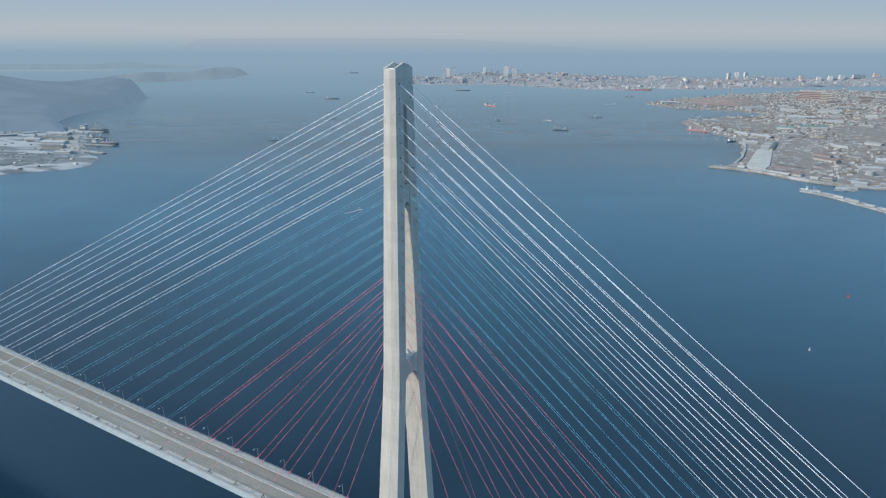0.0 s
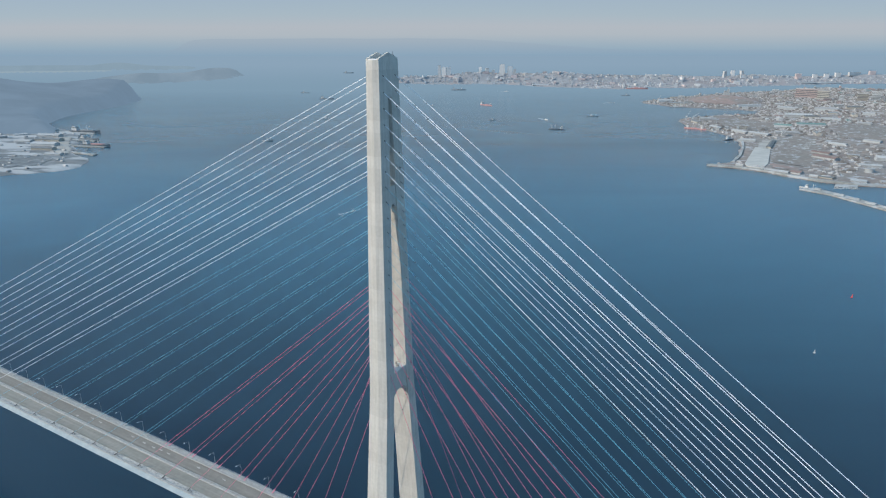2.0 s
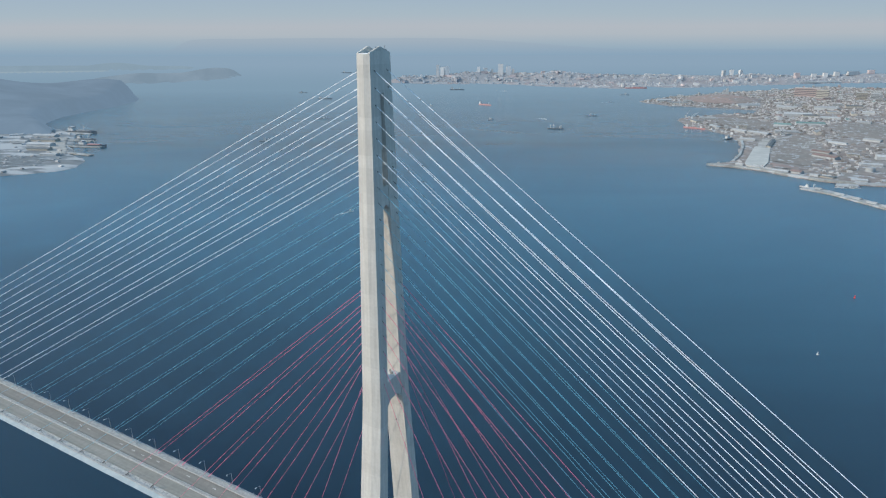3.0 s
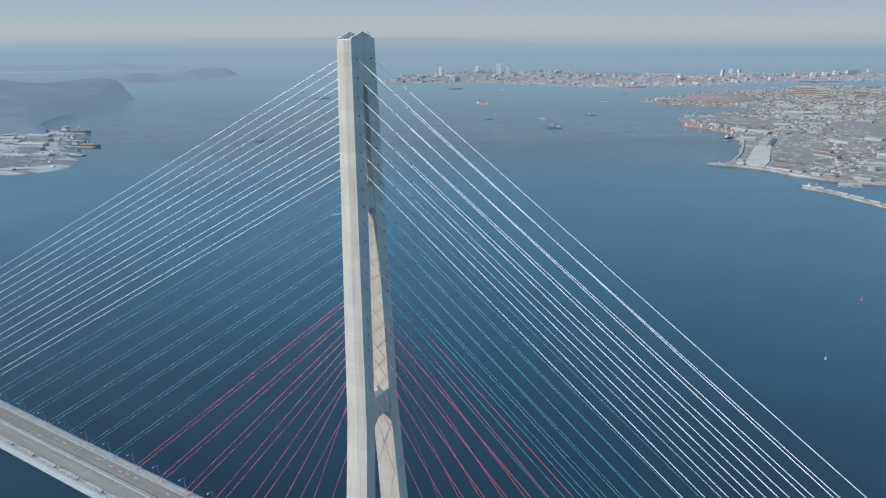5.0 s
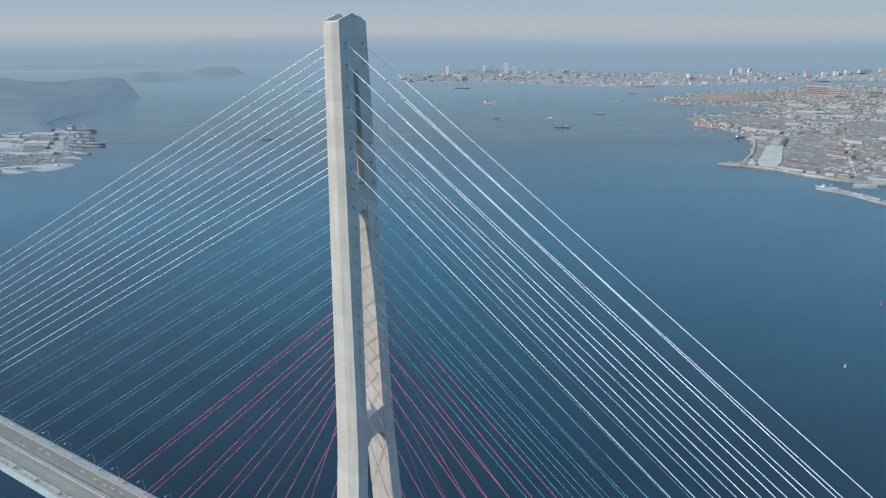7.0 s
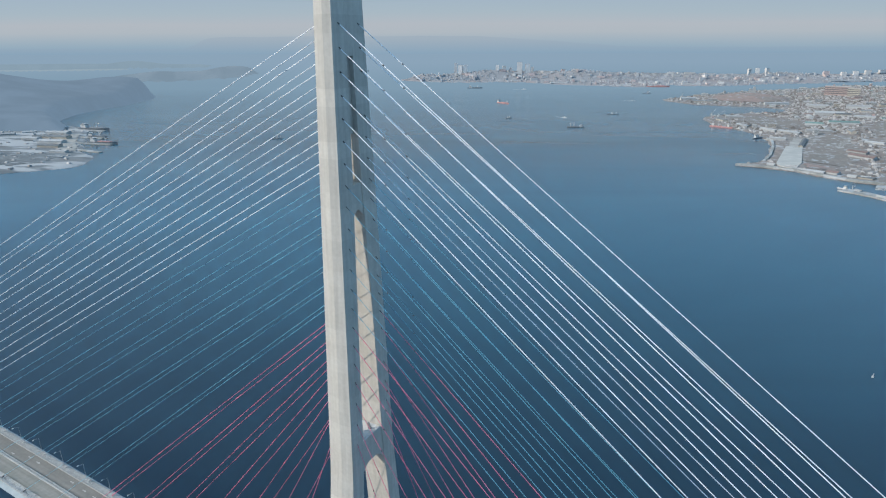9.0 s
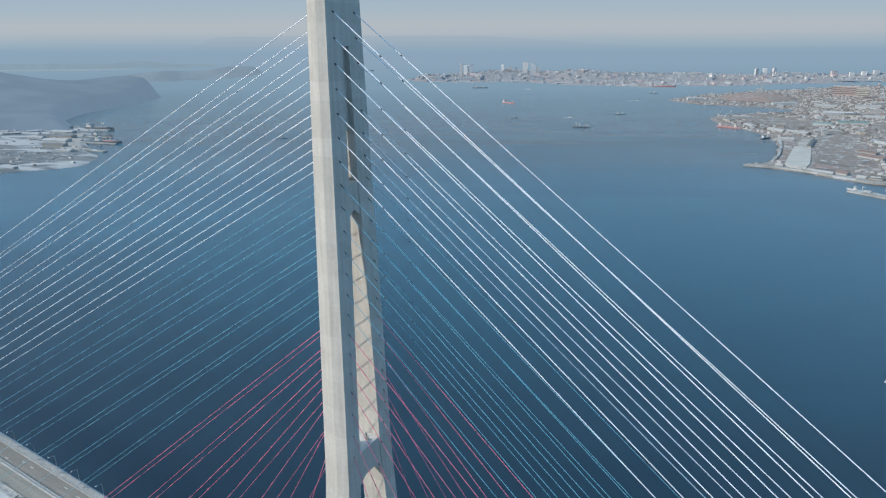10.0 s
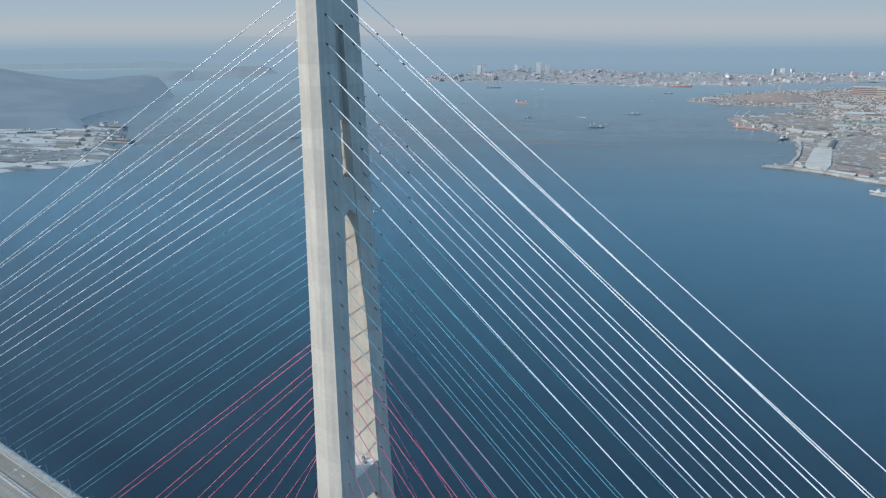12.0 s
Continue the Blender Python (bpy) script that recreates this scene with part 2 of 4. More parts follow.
def wheel_tracks(m):
    """Long pale and dark tracks along the road, from tyres and blown snow."""
    n, l = m.node_tree.nodes, m.node_tree.links
    sh = n["Principled BSDF"]
    old = sh.inputs["Base Color"].links[0].from_socket
    geo, mul, tex, ramp, mix = (n.new(k) for k in ("ShaderNodeNewGeometry", "ShaderNodeVectorMath", "ShaderNodeTexNoise", "ShaderNodeMapRange", "ShaderNodeMix"))
    mul.operation = "MULTIPLY"
    mul.inputs[1].default_value = (0.012, 0.55, 0.0)
    l.new(geo.outputs["Position"], mul.inputs[0])
    l.new(mul.outputs["Vector"], tex.inputs["Vector"])
    tex.inputs["Scale"].default_value, tex.inputs["Detail"].default_value = 1.0, 4.0
    ramp.inputs["From Min"].default_value, ramp.inputs["From Max"].default_value = 0.3, 0.7
    ramp.inputs["To Min"].default_value, ramp.inputs["To Max"].default_value = 0.85, 1.15
    l.new(tex.outputs["Fac"], ramp.inputs["Value"])
    mix.data_type, mix.blend_type = "RGBA", "MULTIPLY"
    mix.inputs[0].default_value = 1.0
    l.new(old, mix.inputs[6])
    l.new(ramp.outputs["Result"], mix.inputs[7])
    l.new(mix.outputs[2], sh.inputs["Base Color"])


wheel_tracks(M["asphalt"])
wheel_tracks(M["asphalt_dark"])


def casting_lifts(m):
    """Each lift of the cast concrete has a slightly different grey, with streaks run down the face."""
    n, l = m.node_tree.nodes, m.node_tree.links
    sh = n["Principled BSDF"]
    old = sh.inputs["Base Color"].links[0].from_socket
    geo, sep, div, flo, white, ramp, mix = (n.new(k) for k in ("ShaderNodeNewGeometry", "ShaderNodeSeparateXYZ", "ShaderNodeMath", "ShaderNodeMath", "ShaderNodeTexWhiteNoise", "ShaderNodeMapRange", "ShaderNodeMix"))
    l.new(geo.outputs["Position"], sep.inputs["Vector"])
    div.operation, flo.operation = "DIVIDE", "FLOOR"
    div.inputs[1].default_value = 4.5
    l.new(sep.outputs["Z"], div.inputs[0])
    l.new(div.outputs["Value"], flo.inputs[0])
    white.noise_dimensions = "1D"
    l.new(flo.outputs["Value"], white.inputs["W"])
    ramp.inputs["To Min"].default_value, ramp.inputs["To Max"].default_value = 0.93, 1.06
    l.new(white.outputs["Value"], ramp.inputs["Value"])
    mix.data_type, mix.blend_type = "RGBA", "MULTIPLY"
    mix.inputs[0].default_value = 1.0
    l.new(old, mix.inputs[6])
    l.new(ramp.outputs["Result"], mix.inputs[7])
    mul, tex, r2, mix2 = (n.new(k) for k in ("ShaderNodeVectorMath", "ShaderNodeTexNoise", "ShaderNodeMapRange", "ShaderNodeMix"))
    mul.operation = "MULTIPLY"
    mul.inputs[1].default_value = (0.9, 0.9, 0.035)
    l.new(geo.outputs["Position"], mul.inputs[0])
    l.new(mul.outputs["Vector"], tex.inputs["Vector"])
    tex.inputs["Scale"].default_value, tex.inputs["Detail"].default_value = 1.0, 5.0
    r2.inputs["From Min"].default_value, r2.inputs["From Max"].default_value = 0.35, 0.7
    r2.inputs["To Min"].default_value, r2.inputs["To Max"].default_value = 1.04, 0.86
    l.new(tex.outputs["Fac"], r2.inputs["Value"])
    mix2.data_type, mix2.blend_type = "RGBA", "MULTIPLY"
    mix2.inputs[0].default_value = 1.0
    l.new(mix.outputs[2], mix2.inputs[6])
    l.new(r2.outputs["Result"], mix2.inputs[7])
    l.new(mix2.outputs[2], sh.inputs["Base Color"])


casting_lifts(M["concrete"])


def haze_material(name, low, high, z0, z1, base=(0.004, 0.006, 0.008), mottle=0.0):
    """Far land with the haze before it painted on as glow, paler towards the horizon."""
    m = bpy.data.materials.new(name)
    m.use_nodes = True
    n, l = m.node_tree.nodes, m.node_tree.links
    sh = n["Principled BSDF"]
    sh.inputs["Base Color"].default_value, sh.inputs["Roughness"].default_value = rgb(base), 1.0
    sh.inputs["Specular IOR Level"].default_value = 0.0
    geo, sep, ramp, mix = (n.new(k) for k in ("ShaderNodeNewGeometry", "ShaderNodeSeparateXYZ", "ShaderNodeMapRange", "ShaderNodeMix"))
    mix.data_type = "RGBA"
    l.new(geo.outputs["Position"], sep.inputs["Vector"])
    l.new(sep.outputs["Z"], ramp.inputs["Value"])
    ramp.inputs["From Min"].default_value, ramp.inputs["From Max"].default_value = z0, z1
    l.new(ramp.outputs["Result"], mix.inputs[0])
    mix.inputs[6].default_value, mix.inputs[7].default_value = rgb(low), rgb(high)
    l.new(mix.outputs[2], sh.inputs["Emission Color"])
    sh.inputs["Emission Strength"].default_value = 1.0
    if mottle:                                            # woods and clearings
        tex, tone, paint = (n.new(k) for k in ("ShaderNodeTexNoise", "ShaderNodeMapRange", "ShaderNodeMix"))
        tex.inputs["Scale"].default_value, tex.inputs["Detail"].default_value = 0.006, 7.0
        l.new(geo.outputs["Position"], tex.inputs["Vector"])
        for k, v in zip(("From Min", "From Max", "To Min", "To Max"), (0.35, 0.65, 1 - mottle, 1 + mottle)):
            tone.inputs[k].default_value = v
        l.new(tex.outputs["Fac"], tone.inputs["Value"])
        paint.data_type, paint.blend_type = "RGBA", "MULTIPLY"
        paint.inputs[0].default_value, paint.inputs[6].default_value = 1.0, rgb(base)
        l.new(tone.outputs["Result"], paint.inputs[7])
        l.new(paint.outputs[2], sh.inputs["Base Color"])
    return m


# haze painted on as glow for coast, ice, headland and island
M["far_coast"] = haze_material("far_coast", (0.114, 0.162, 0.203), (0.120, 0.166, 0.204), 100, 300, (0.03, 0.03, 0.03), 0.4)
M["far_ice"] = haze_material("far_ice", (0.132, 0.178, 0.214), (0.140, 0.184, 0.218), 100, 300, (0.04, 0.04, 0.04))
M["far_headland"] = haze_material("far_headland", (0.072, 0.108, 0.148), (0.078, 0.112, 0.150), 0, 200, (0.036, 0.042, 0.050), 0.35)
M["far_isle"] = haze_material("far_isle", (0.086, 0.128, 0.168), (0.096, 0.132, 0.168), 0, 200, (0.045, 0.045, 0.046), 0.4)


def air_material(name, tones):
    """Hazy winter air over the horizon, painted as glow on a plain backdrop; tones: (height, colour)."""
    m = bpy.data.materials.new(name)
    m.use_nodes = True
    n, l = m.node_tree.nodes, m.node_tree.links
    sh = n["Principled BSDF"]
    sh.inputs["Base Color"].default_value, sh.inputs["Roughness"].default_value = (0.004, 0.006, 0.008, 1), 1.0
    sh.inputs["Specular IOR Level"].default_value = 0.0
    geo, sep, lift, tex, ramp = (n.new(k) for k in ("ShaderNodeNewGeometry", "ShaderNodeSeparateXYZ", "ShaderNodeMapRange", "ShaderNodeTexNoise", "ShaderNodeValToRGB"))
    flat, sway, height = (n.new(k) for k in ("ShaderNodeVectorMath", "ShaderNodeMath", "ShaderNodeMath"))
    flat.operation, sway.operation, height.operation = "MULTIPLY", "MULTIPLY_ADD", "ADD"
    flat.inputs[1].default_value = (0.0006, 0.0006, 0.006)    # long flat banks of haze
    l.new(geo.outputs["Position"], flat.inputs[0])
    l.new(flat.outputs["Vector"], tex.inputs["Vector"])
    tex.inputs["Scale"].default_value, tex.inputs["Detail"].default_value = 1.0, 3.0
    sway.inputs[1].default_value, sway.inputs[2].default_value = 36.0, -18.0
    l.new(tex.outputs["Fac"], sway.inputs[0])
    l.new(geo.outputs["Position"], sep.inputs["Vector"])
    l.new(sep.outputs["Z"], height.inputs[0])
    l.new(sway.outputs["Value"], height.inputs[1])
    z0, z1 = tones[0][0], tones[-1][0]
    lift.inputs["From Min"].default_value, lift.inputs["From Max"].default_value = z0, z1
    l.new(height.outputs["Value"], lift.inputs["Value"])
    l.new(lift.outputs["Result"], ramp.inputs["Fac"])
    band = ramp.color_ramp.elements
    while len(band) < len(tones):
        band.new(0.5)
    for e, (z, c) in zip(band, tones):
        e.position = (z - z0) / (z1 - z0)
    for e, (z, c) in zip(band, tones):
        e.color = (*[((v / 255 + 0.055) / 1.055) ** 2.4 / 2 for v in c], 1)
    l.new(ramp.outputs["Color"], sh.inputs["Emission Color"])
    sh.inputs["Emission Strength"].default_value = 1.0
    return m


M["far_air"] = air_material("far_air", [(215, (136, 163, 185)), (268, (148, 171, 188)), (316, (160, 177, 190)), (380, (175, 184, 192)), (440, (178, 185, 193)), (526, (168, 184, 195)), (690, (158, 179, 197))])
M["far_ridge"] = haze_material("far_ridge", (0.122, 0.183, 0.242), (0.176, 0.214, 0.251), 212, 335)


# ---- building blocks ----
def part(name, bm, mat, parent=None, label="", smooth=False):
    me = bpy.data.meshes.new(name)
    if name not in ("water", "backdrop_far_sea"):
        bmesh.ops.recalc_face_normals(bm, faces=bm.faces)
    if smooth:
        for f in bm.faces:
            f.smooth = True
    bm.to_mesh(me)
    bm.free()
    me.materials.append(M[mat])
    ob = new(name, me)
    if parent:
        ob.parent = parent
    return tagged(ob, label=label)


def thing(name, label, category, group="", kind="", at=(0, 0, 0)):
    ob = new(name)
    ob.location = at
    return tagged(ob, label, category, group, kind)


def box(bm, x0, x1, y0, y1, z0, z1):
    v = [bm.verts.new(c) for c in ((x0, y0, z0), (x1, y0, z0), (x1, y1, z0), (x0, y1, z0), (x0, y0, z1), (x1, y0, z1), (x1, y1, z1), (x0, y1, z1))]
    for f in ((0, 3, 2, 1), (4, 5, 6, 7), (0, 1, 5, 4), (1, 2, 6, 5), (2, 3, 7, 6), (3, 0, 4, 7)):
        bm.faces.new([v[i] for i in f])
    return v


def tube(bm, a, b, r, sides=8, r2=None):
    a, b = Vector(a), Vector(b)
    q = (b - a).to_track_quat("Z", "Y")
    rings = []
    for c, rad in ((a, r), (b, r if r2 is None else r2)):
        rings.append([bm.verts.new(c + q @ Vector((rad * math.cos(k * math.tau / sides), rad * math.sin(k * math.tau / sides), 0))) for k in range(sides)])
    for k in range(sides):
        bm.faces.new((rings[0][k], rings[0][(k + 1) % sides], rings[1][(k + 1) % sides], rings[1][k]))
    bm.faces.new(rings[0][::-1])
    bm.faces.new(rings[1])


def loft(bm, rings, caps=True):
    """Rings of points with the same count, joined one to the next."""
    vs = [[bm.verts.new(p) for p in r] for r in rings]
    k = len(vs[0])
    for a, b in zip(vs, vs[1:]):
        for i in range(k):
            bm.faces.new((a[i], a[(i + 1) % k], b[(i + 1) % k], b[i]))
    if caps:
        bm.faces.new(vs[0][::-1])
        bm.faces.new(vs[-1])


def lerp_table(table, z):
    for (z0, a), (z1, b) in zip(table, table[1:]):
        if z1 <= z <= z0:
            return a + (b - a) * (z0 - z) / (z0 - z1)
    return table[-1][1] if z < table[-1][0] else table[0][1]


# ---- the distance: beyond 4.35 km land and sea shrink towards the camera to fit its view, so that the horizon lies at 5.05 km ----
def shrink(x, y):
    d = (x - HUB.x) * AXIS.x + (y - HUB.y) * AXIS.y
    return 1.0 if d <= NEAR else (NEAR + SPAN * (1 - math.exp(-(d - NEAR) / SPAN))) / d


def far(x, y, z):
    k = shrink(x, y)
    return Vector((HUB.x + (x - HUB.x) * k, HUB.y + (y - HUB.y) * k, HUB.z + (z - HUB.z) * k))


def sea_sheet(name, mat, rows):
    """rows: (distance out over the bay, half width)."""
    bm = bmesh.new()
    grid = []
    for d, w in rows:
        p = [HUB + AXIS * d + SIDE_WAY * (w * (i / 20 - 1)) for i in range(41)]
        grid.append([bm.verts.new(far(q.x, q.y, 0)) for q in p])
    for a, b in zip(grid, grid[1:]):
        for i in range(40):
            bm.faces.new((a[i], a[i + 1], b[i + 1], b[i]))
    ob = part(name, bm, mat, smooth=True)
    ob.data.normals_split_custom_set_from_vertices([(0, 0, 1)] * len(ob.data.vertices))
    return ob


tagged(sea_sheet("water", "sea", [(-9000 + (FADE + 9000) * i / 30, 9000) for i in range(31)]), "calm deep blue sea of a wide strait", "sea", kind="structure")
tagged(sea_sheet("backdrop_far_sea", "far_sea", [(FADE, 9000), (3000, 9000), (3600, 9000), (NEAR, 9000)] + [(NEAR * 1.03 ** i, NEAR * 1.03 ** i * 1.15 + 4000) for i in range(1, 46)]), "far sea paling into painted haze at the horizon", "sea", kind="structure")


# ---- land: height fields that rise out of the sea along their shores ----
def shore_distance(px, py, poly):
    """Distance in metres to the shore, positive on land."""
    inside = np.zeros(px.shape, bool)
    best = np.full(px.shape, 1e9)
    for (x0, y0), (x1, y1) in zip(poly, poly[1:] + poly[:1]):
        dx, dy = x1 - x0, y1 - y0
        s = np.clip(((px - x0) * dx + (py - y0) * dy) / (dx * dx + dy * dy + 1e-9), 0, 1)
        best = np.minimum(best, np.hypot(px - x0 - s * dx, py - y0 - s * dy))
        if y0 != y1:
            inside ^= ((y0 > py) != (y1 > py)) & (px < dx * (py - y0) / dy + x0)
    return np.where(inside, best, -best)


LANDS = {}


def land_height(key, px, py):
    poly, hills, slope, flat, rough, ease = LANDS[key]
    d = shore_distance(px, py, poly)
    wob = np.array([noise.noise((x / 70, y / 70, 3.3)) + 0.5 * noise.noise((x / 23, y / 23, 8.1)) for x, y in zip(px.ravel(), py.ravel())]).reshape(px.shape)
    d = d + wob * rough
    h = np.where(d > 0, np.minimum(d * slope, flat), np.maximum(d * 0.25, -6.0))
    for cx, cy, rx, ry, top in hills:
        u = ((px - cx) / rx) ** 2 + ((py - cy) / ry) ** 2
        h = h + np.where(d > 0, 1, 0) * top * np.exp(-u * 1.6) * np.clip(d / ease, 0, 1)
    return h + np.where(d > 15, wob * 1.5, 0)


def build_land(key, name, label, mat, poly, hills, step, slope=0.15, flat=4.0, rough=8.0, ease=90.0):
    LANDS[key] = (poly, hills, slope, flat, rough, ease)
    xs = [p[0] for p in poly]
    ys = [p[1] for p in poly]
    gx = np.arange(min(xs) - 2 * step, max(xs) + 2 * step, step)
    gy = np.arange(min(ys) - 2 * step, max(ys) + 2 * step, step)
    px, py = np.meshgrid(gx, gy)
    h = land_height(key, px, py)
    ny, nx = px.shape
    ok = h > -5.5
    index = -np.ones(px.shape, int)
    verts, faces = [], []
    for j in range(ny):
        for i in range(nx):
            if ok[j, i]:
                index[j, i] = len(verts)
                verts.append(far(px[j, i], py[j, i], h[j, i]))
    for j in range(ny - 1):
        for i in range(nx - 1):
            q = (index[j, i], index[j, i + 1], index[j + 1, i + 1], index[j + 1, i])
            if min(q) >= 0:
                faces.append(q)
    me = bpy.data.meshes.new(name)
    me.from_pydata(verts, [], faces)
    me.polygons.foreach_set("use_smooth", [True] * len(me.polygons))
    me.materials.append(M[mat])
    return tagged(new(name, me), label, "land", kind="structure")


PORT = [(-20, 1600), (60, 1600), (130, 1580), (190, 1540), (250, 1510), (330, 1505), (470, 1530), (900, 1500), (1500, 5400), (810, 5200), (580, 5210),
        (430, 5200), (250, 4980), (140, 4690), (-120, 4390), (-300, 4100), (-400, 3860), (-500, 3640), (-550, 3450), (-510, 3360), (-370, 3250),
        (-230, 3230), (-70, 3250), (60, 3190), (40, 3020), (-80, 2960), (-180, 2810), (-230, 2710), (-230, 2620), (-170, 2440), (-70, 2330),
        (0, 2230), (20, 2140), (40, 2100), (50, 1970), (50, 1790), (40, 1680), (0, 1640)]
build_land("port", "ground_port", "brown winter shore with snow patches below a port town", "earth", PORT,
           [(-130, 3620, 230, 190, 34), (600, 2300, 420, 420, 26), (700, 3300, 500, 500, 38), (300, 2700, 260, 220, 14)], 16)
CITY = [(-2850, 4270), (-2730, 4210), (-2410, 4210), (-2170, 4250), (-2000, 4420), (-1770, 4450), (-1500, 4370), (-1270, 4350), (-1050, 4330), (-860, 4360), (-710, 4630),
        (-520, 4660), (-330, 4750), (-160, 5040), (20, 5200), (220, 5370), (450, 5630), (1190, 6150), (2600, 6400), (2600, 7600), (1380, 7300), (-280, 6600),
        (-1370, 6300), (-2000, 6300), (-2600, 6200), (-3000, 5400), (-2900, 4600)]
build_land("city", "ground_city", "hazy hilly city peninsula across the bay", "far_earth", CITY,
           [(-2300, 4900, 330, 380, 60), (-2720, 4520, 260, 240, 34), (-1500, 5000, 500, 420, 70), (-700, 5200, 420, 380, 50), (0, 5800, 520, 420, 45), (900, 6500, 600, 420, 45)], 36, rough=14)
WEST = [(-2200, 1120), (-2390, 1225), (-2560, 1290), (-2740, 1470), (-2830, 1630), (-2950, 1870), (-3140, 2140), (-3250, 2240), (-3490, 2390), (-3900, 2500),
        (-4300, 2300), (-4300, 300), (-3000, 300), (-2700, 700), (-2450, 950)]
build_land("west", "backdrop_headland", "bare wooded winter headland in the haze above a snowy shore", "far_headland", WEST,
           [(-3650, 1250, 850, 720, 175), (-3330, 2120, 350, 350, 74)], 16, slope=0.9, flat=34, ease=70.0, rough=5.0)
SHORE = [(-1750, 300), (-1590, 620), (-1550, 670), (-1520, 730), (-1520, 780), (-1580, 840), (-1630, 870), (-1750, 905), (-1800, 950), (-1875, 985),
         (-1935, 1040), (-2010, 1072), (-2090, 1130), (-2150, 1180), (-2230, 1210), (-2420, 1230), (-2700, 1200), (-3000, 700), (-3000, 300)]
build_land("shore", "ground_snowy_shore", "snow-covered low shore below a wooded headland", "snowy_earth", SHORE,
           [(-2300, 700, 300, 300, 12)], 18)
ISLE = [(-4750, 3050), (-4490, 3180), (-4400, 3380), (-4330, 3680), (-4350, 3950), (-4700, 4500), (-5020, 4780), (-5700, 5000), (-6000, 4200), (-5400, 3300)]
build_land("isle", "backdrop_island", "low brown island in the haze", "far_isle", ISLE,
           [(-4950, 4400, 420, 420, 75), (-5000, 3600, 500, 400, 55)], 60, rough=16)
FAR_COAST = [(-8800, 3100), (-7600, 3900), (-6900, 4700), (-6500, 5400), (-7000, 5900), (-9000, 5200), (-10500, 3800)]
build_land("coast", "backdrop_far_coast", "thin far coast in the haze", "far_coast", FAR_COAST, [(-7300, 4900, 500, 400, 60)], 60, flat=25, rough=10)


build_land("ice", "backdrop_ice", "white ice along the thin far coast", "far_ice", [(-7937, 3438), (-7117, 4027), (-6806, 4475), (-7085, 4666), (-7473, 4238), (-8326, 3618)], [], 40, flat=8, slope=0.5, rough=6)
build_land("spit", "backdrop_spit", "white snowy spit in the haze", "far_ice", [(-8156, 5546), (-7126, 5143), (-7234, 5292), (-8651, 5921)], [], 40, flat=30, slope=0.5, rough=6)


def build_backdrop(name, label, category, mat, out, bottom, top):
    """A standing sheet across the far end of the bay; bottom and top: heights by the bearing in degrees."""
    bm = bmesh.new()
    low, high = [], []
    for i in range(221):
        u = (i / 110 - 1) * 50
        p = HUB + AXIS * out + SIDE_WAY * (out * math.tan(radians(u)))
        low.append(bm.verts.new((p.x, p.y, bottom)))
        high.append(bm.verts.new((p.x, p.y, top(u))))
    for i in range(220):
        bm.faces.new((low[i], low[i + 1], high[i + 1], high[i]))
    return tagged(part(name, bm, mat, smooth=True), label, category, kind="structure")


def ridge_top(u):
    """A long flat mountain ridge that sinks into the haze at both ends."""
    level = 1 / (1 + math.exp(-(u + 22.3) * 2.6)) / (1 + math.exp((u - 9) * 0.35))
    return 262 + 88 * level + 7 * noise.noise((u * 0.14, 1.7, 0)) + 4 * noise.noise((u * 0.5, 4.7, 0))


build_backdrop("backdrop_air", "glowing backdrop painted as pale hazy winter air over the horizon", "sky", "far_air", 5085, HUB.z - 110, lambda u: HUB.z + 430)
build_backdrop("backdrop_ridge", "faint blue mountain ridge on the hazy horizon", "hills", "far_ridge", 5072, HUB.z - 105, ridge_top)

# ---- the bridge ----
DECK_Z = 72.9


def deck_z(x):
    """The roadway climbs a little from the pylon towards the main span."""
    return DECK_Z - 0.0135 * x if x < 0 else DECK_Z - 0.01 * x


OUTER = [(330.0, 6.06), (180.0, 11.0), (0.0, 27.2)]
INNER = [(330.0, 1.0), (305.0, 1.25), (271.0, 1.95), (262.0, 2.35), (245.0, 3.05), (226.0, 3.7), (205.0, 4.42), (190.0, 4.9), (176.0, 5.8), (0.0, 20.2)]
DEPTH = [(330.0, 2.6), (180.0, 4.45), (120.0, 5.2), (0.0, 6.8)]
EAVES = 318.4


def leg_ring(z, s):
    o, i, h = lerp_table(OUTER, z), lerp_table(INNER, z), lerp_table(DEPTH, z)
    m = (o + i) / 2
    v = 0.4 if z < 262 else 0.0
    pts = [(h, s * o), (h * 0.1, s * (o + 0.45)), (-h, s * o), (-h - v, s * m), (-h, s * i), (h, s * i), (h + v, s * m)]
    return [(x, y, z) for x, y in pts]


def solid_between(bm, z0, z1, inset, chamfer=0.0):
    """A beam between the legs, with haunches below it."""
    def w(z):
        return lerp_table(INNER, z) + 0.3
    h = lerp_table(DEPTH, (z0 + z1) / 2) - inset
    prof = [(-w(z0), z0 - chamfer), (-w(z0) + chamfer * 1.1, z0), (w(z0) - chamfer * 1.1, z0), (w(z0), z0 - chamfer), (w(z1), z1), (-w(z1), z1)]
    a = [bm.verts.new((h, y, z)) for y, z in prof]
    b = [bm.verts.new((-h, y, z)) for y, z in prof]
    bm.faces.new(a)
    bm.faces.new(b[::-1])
    for i in range(6):
        bm.faces.new((a[i], b[i], b[(i + 1) % 6], a[(i + 1) % 6]))


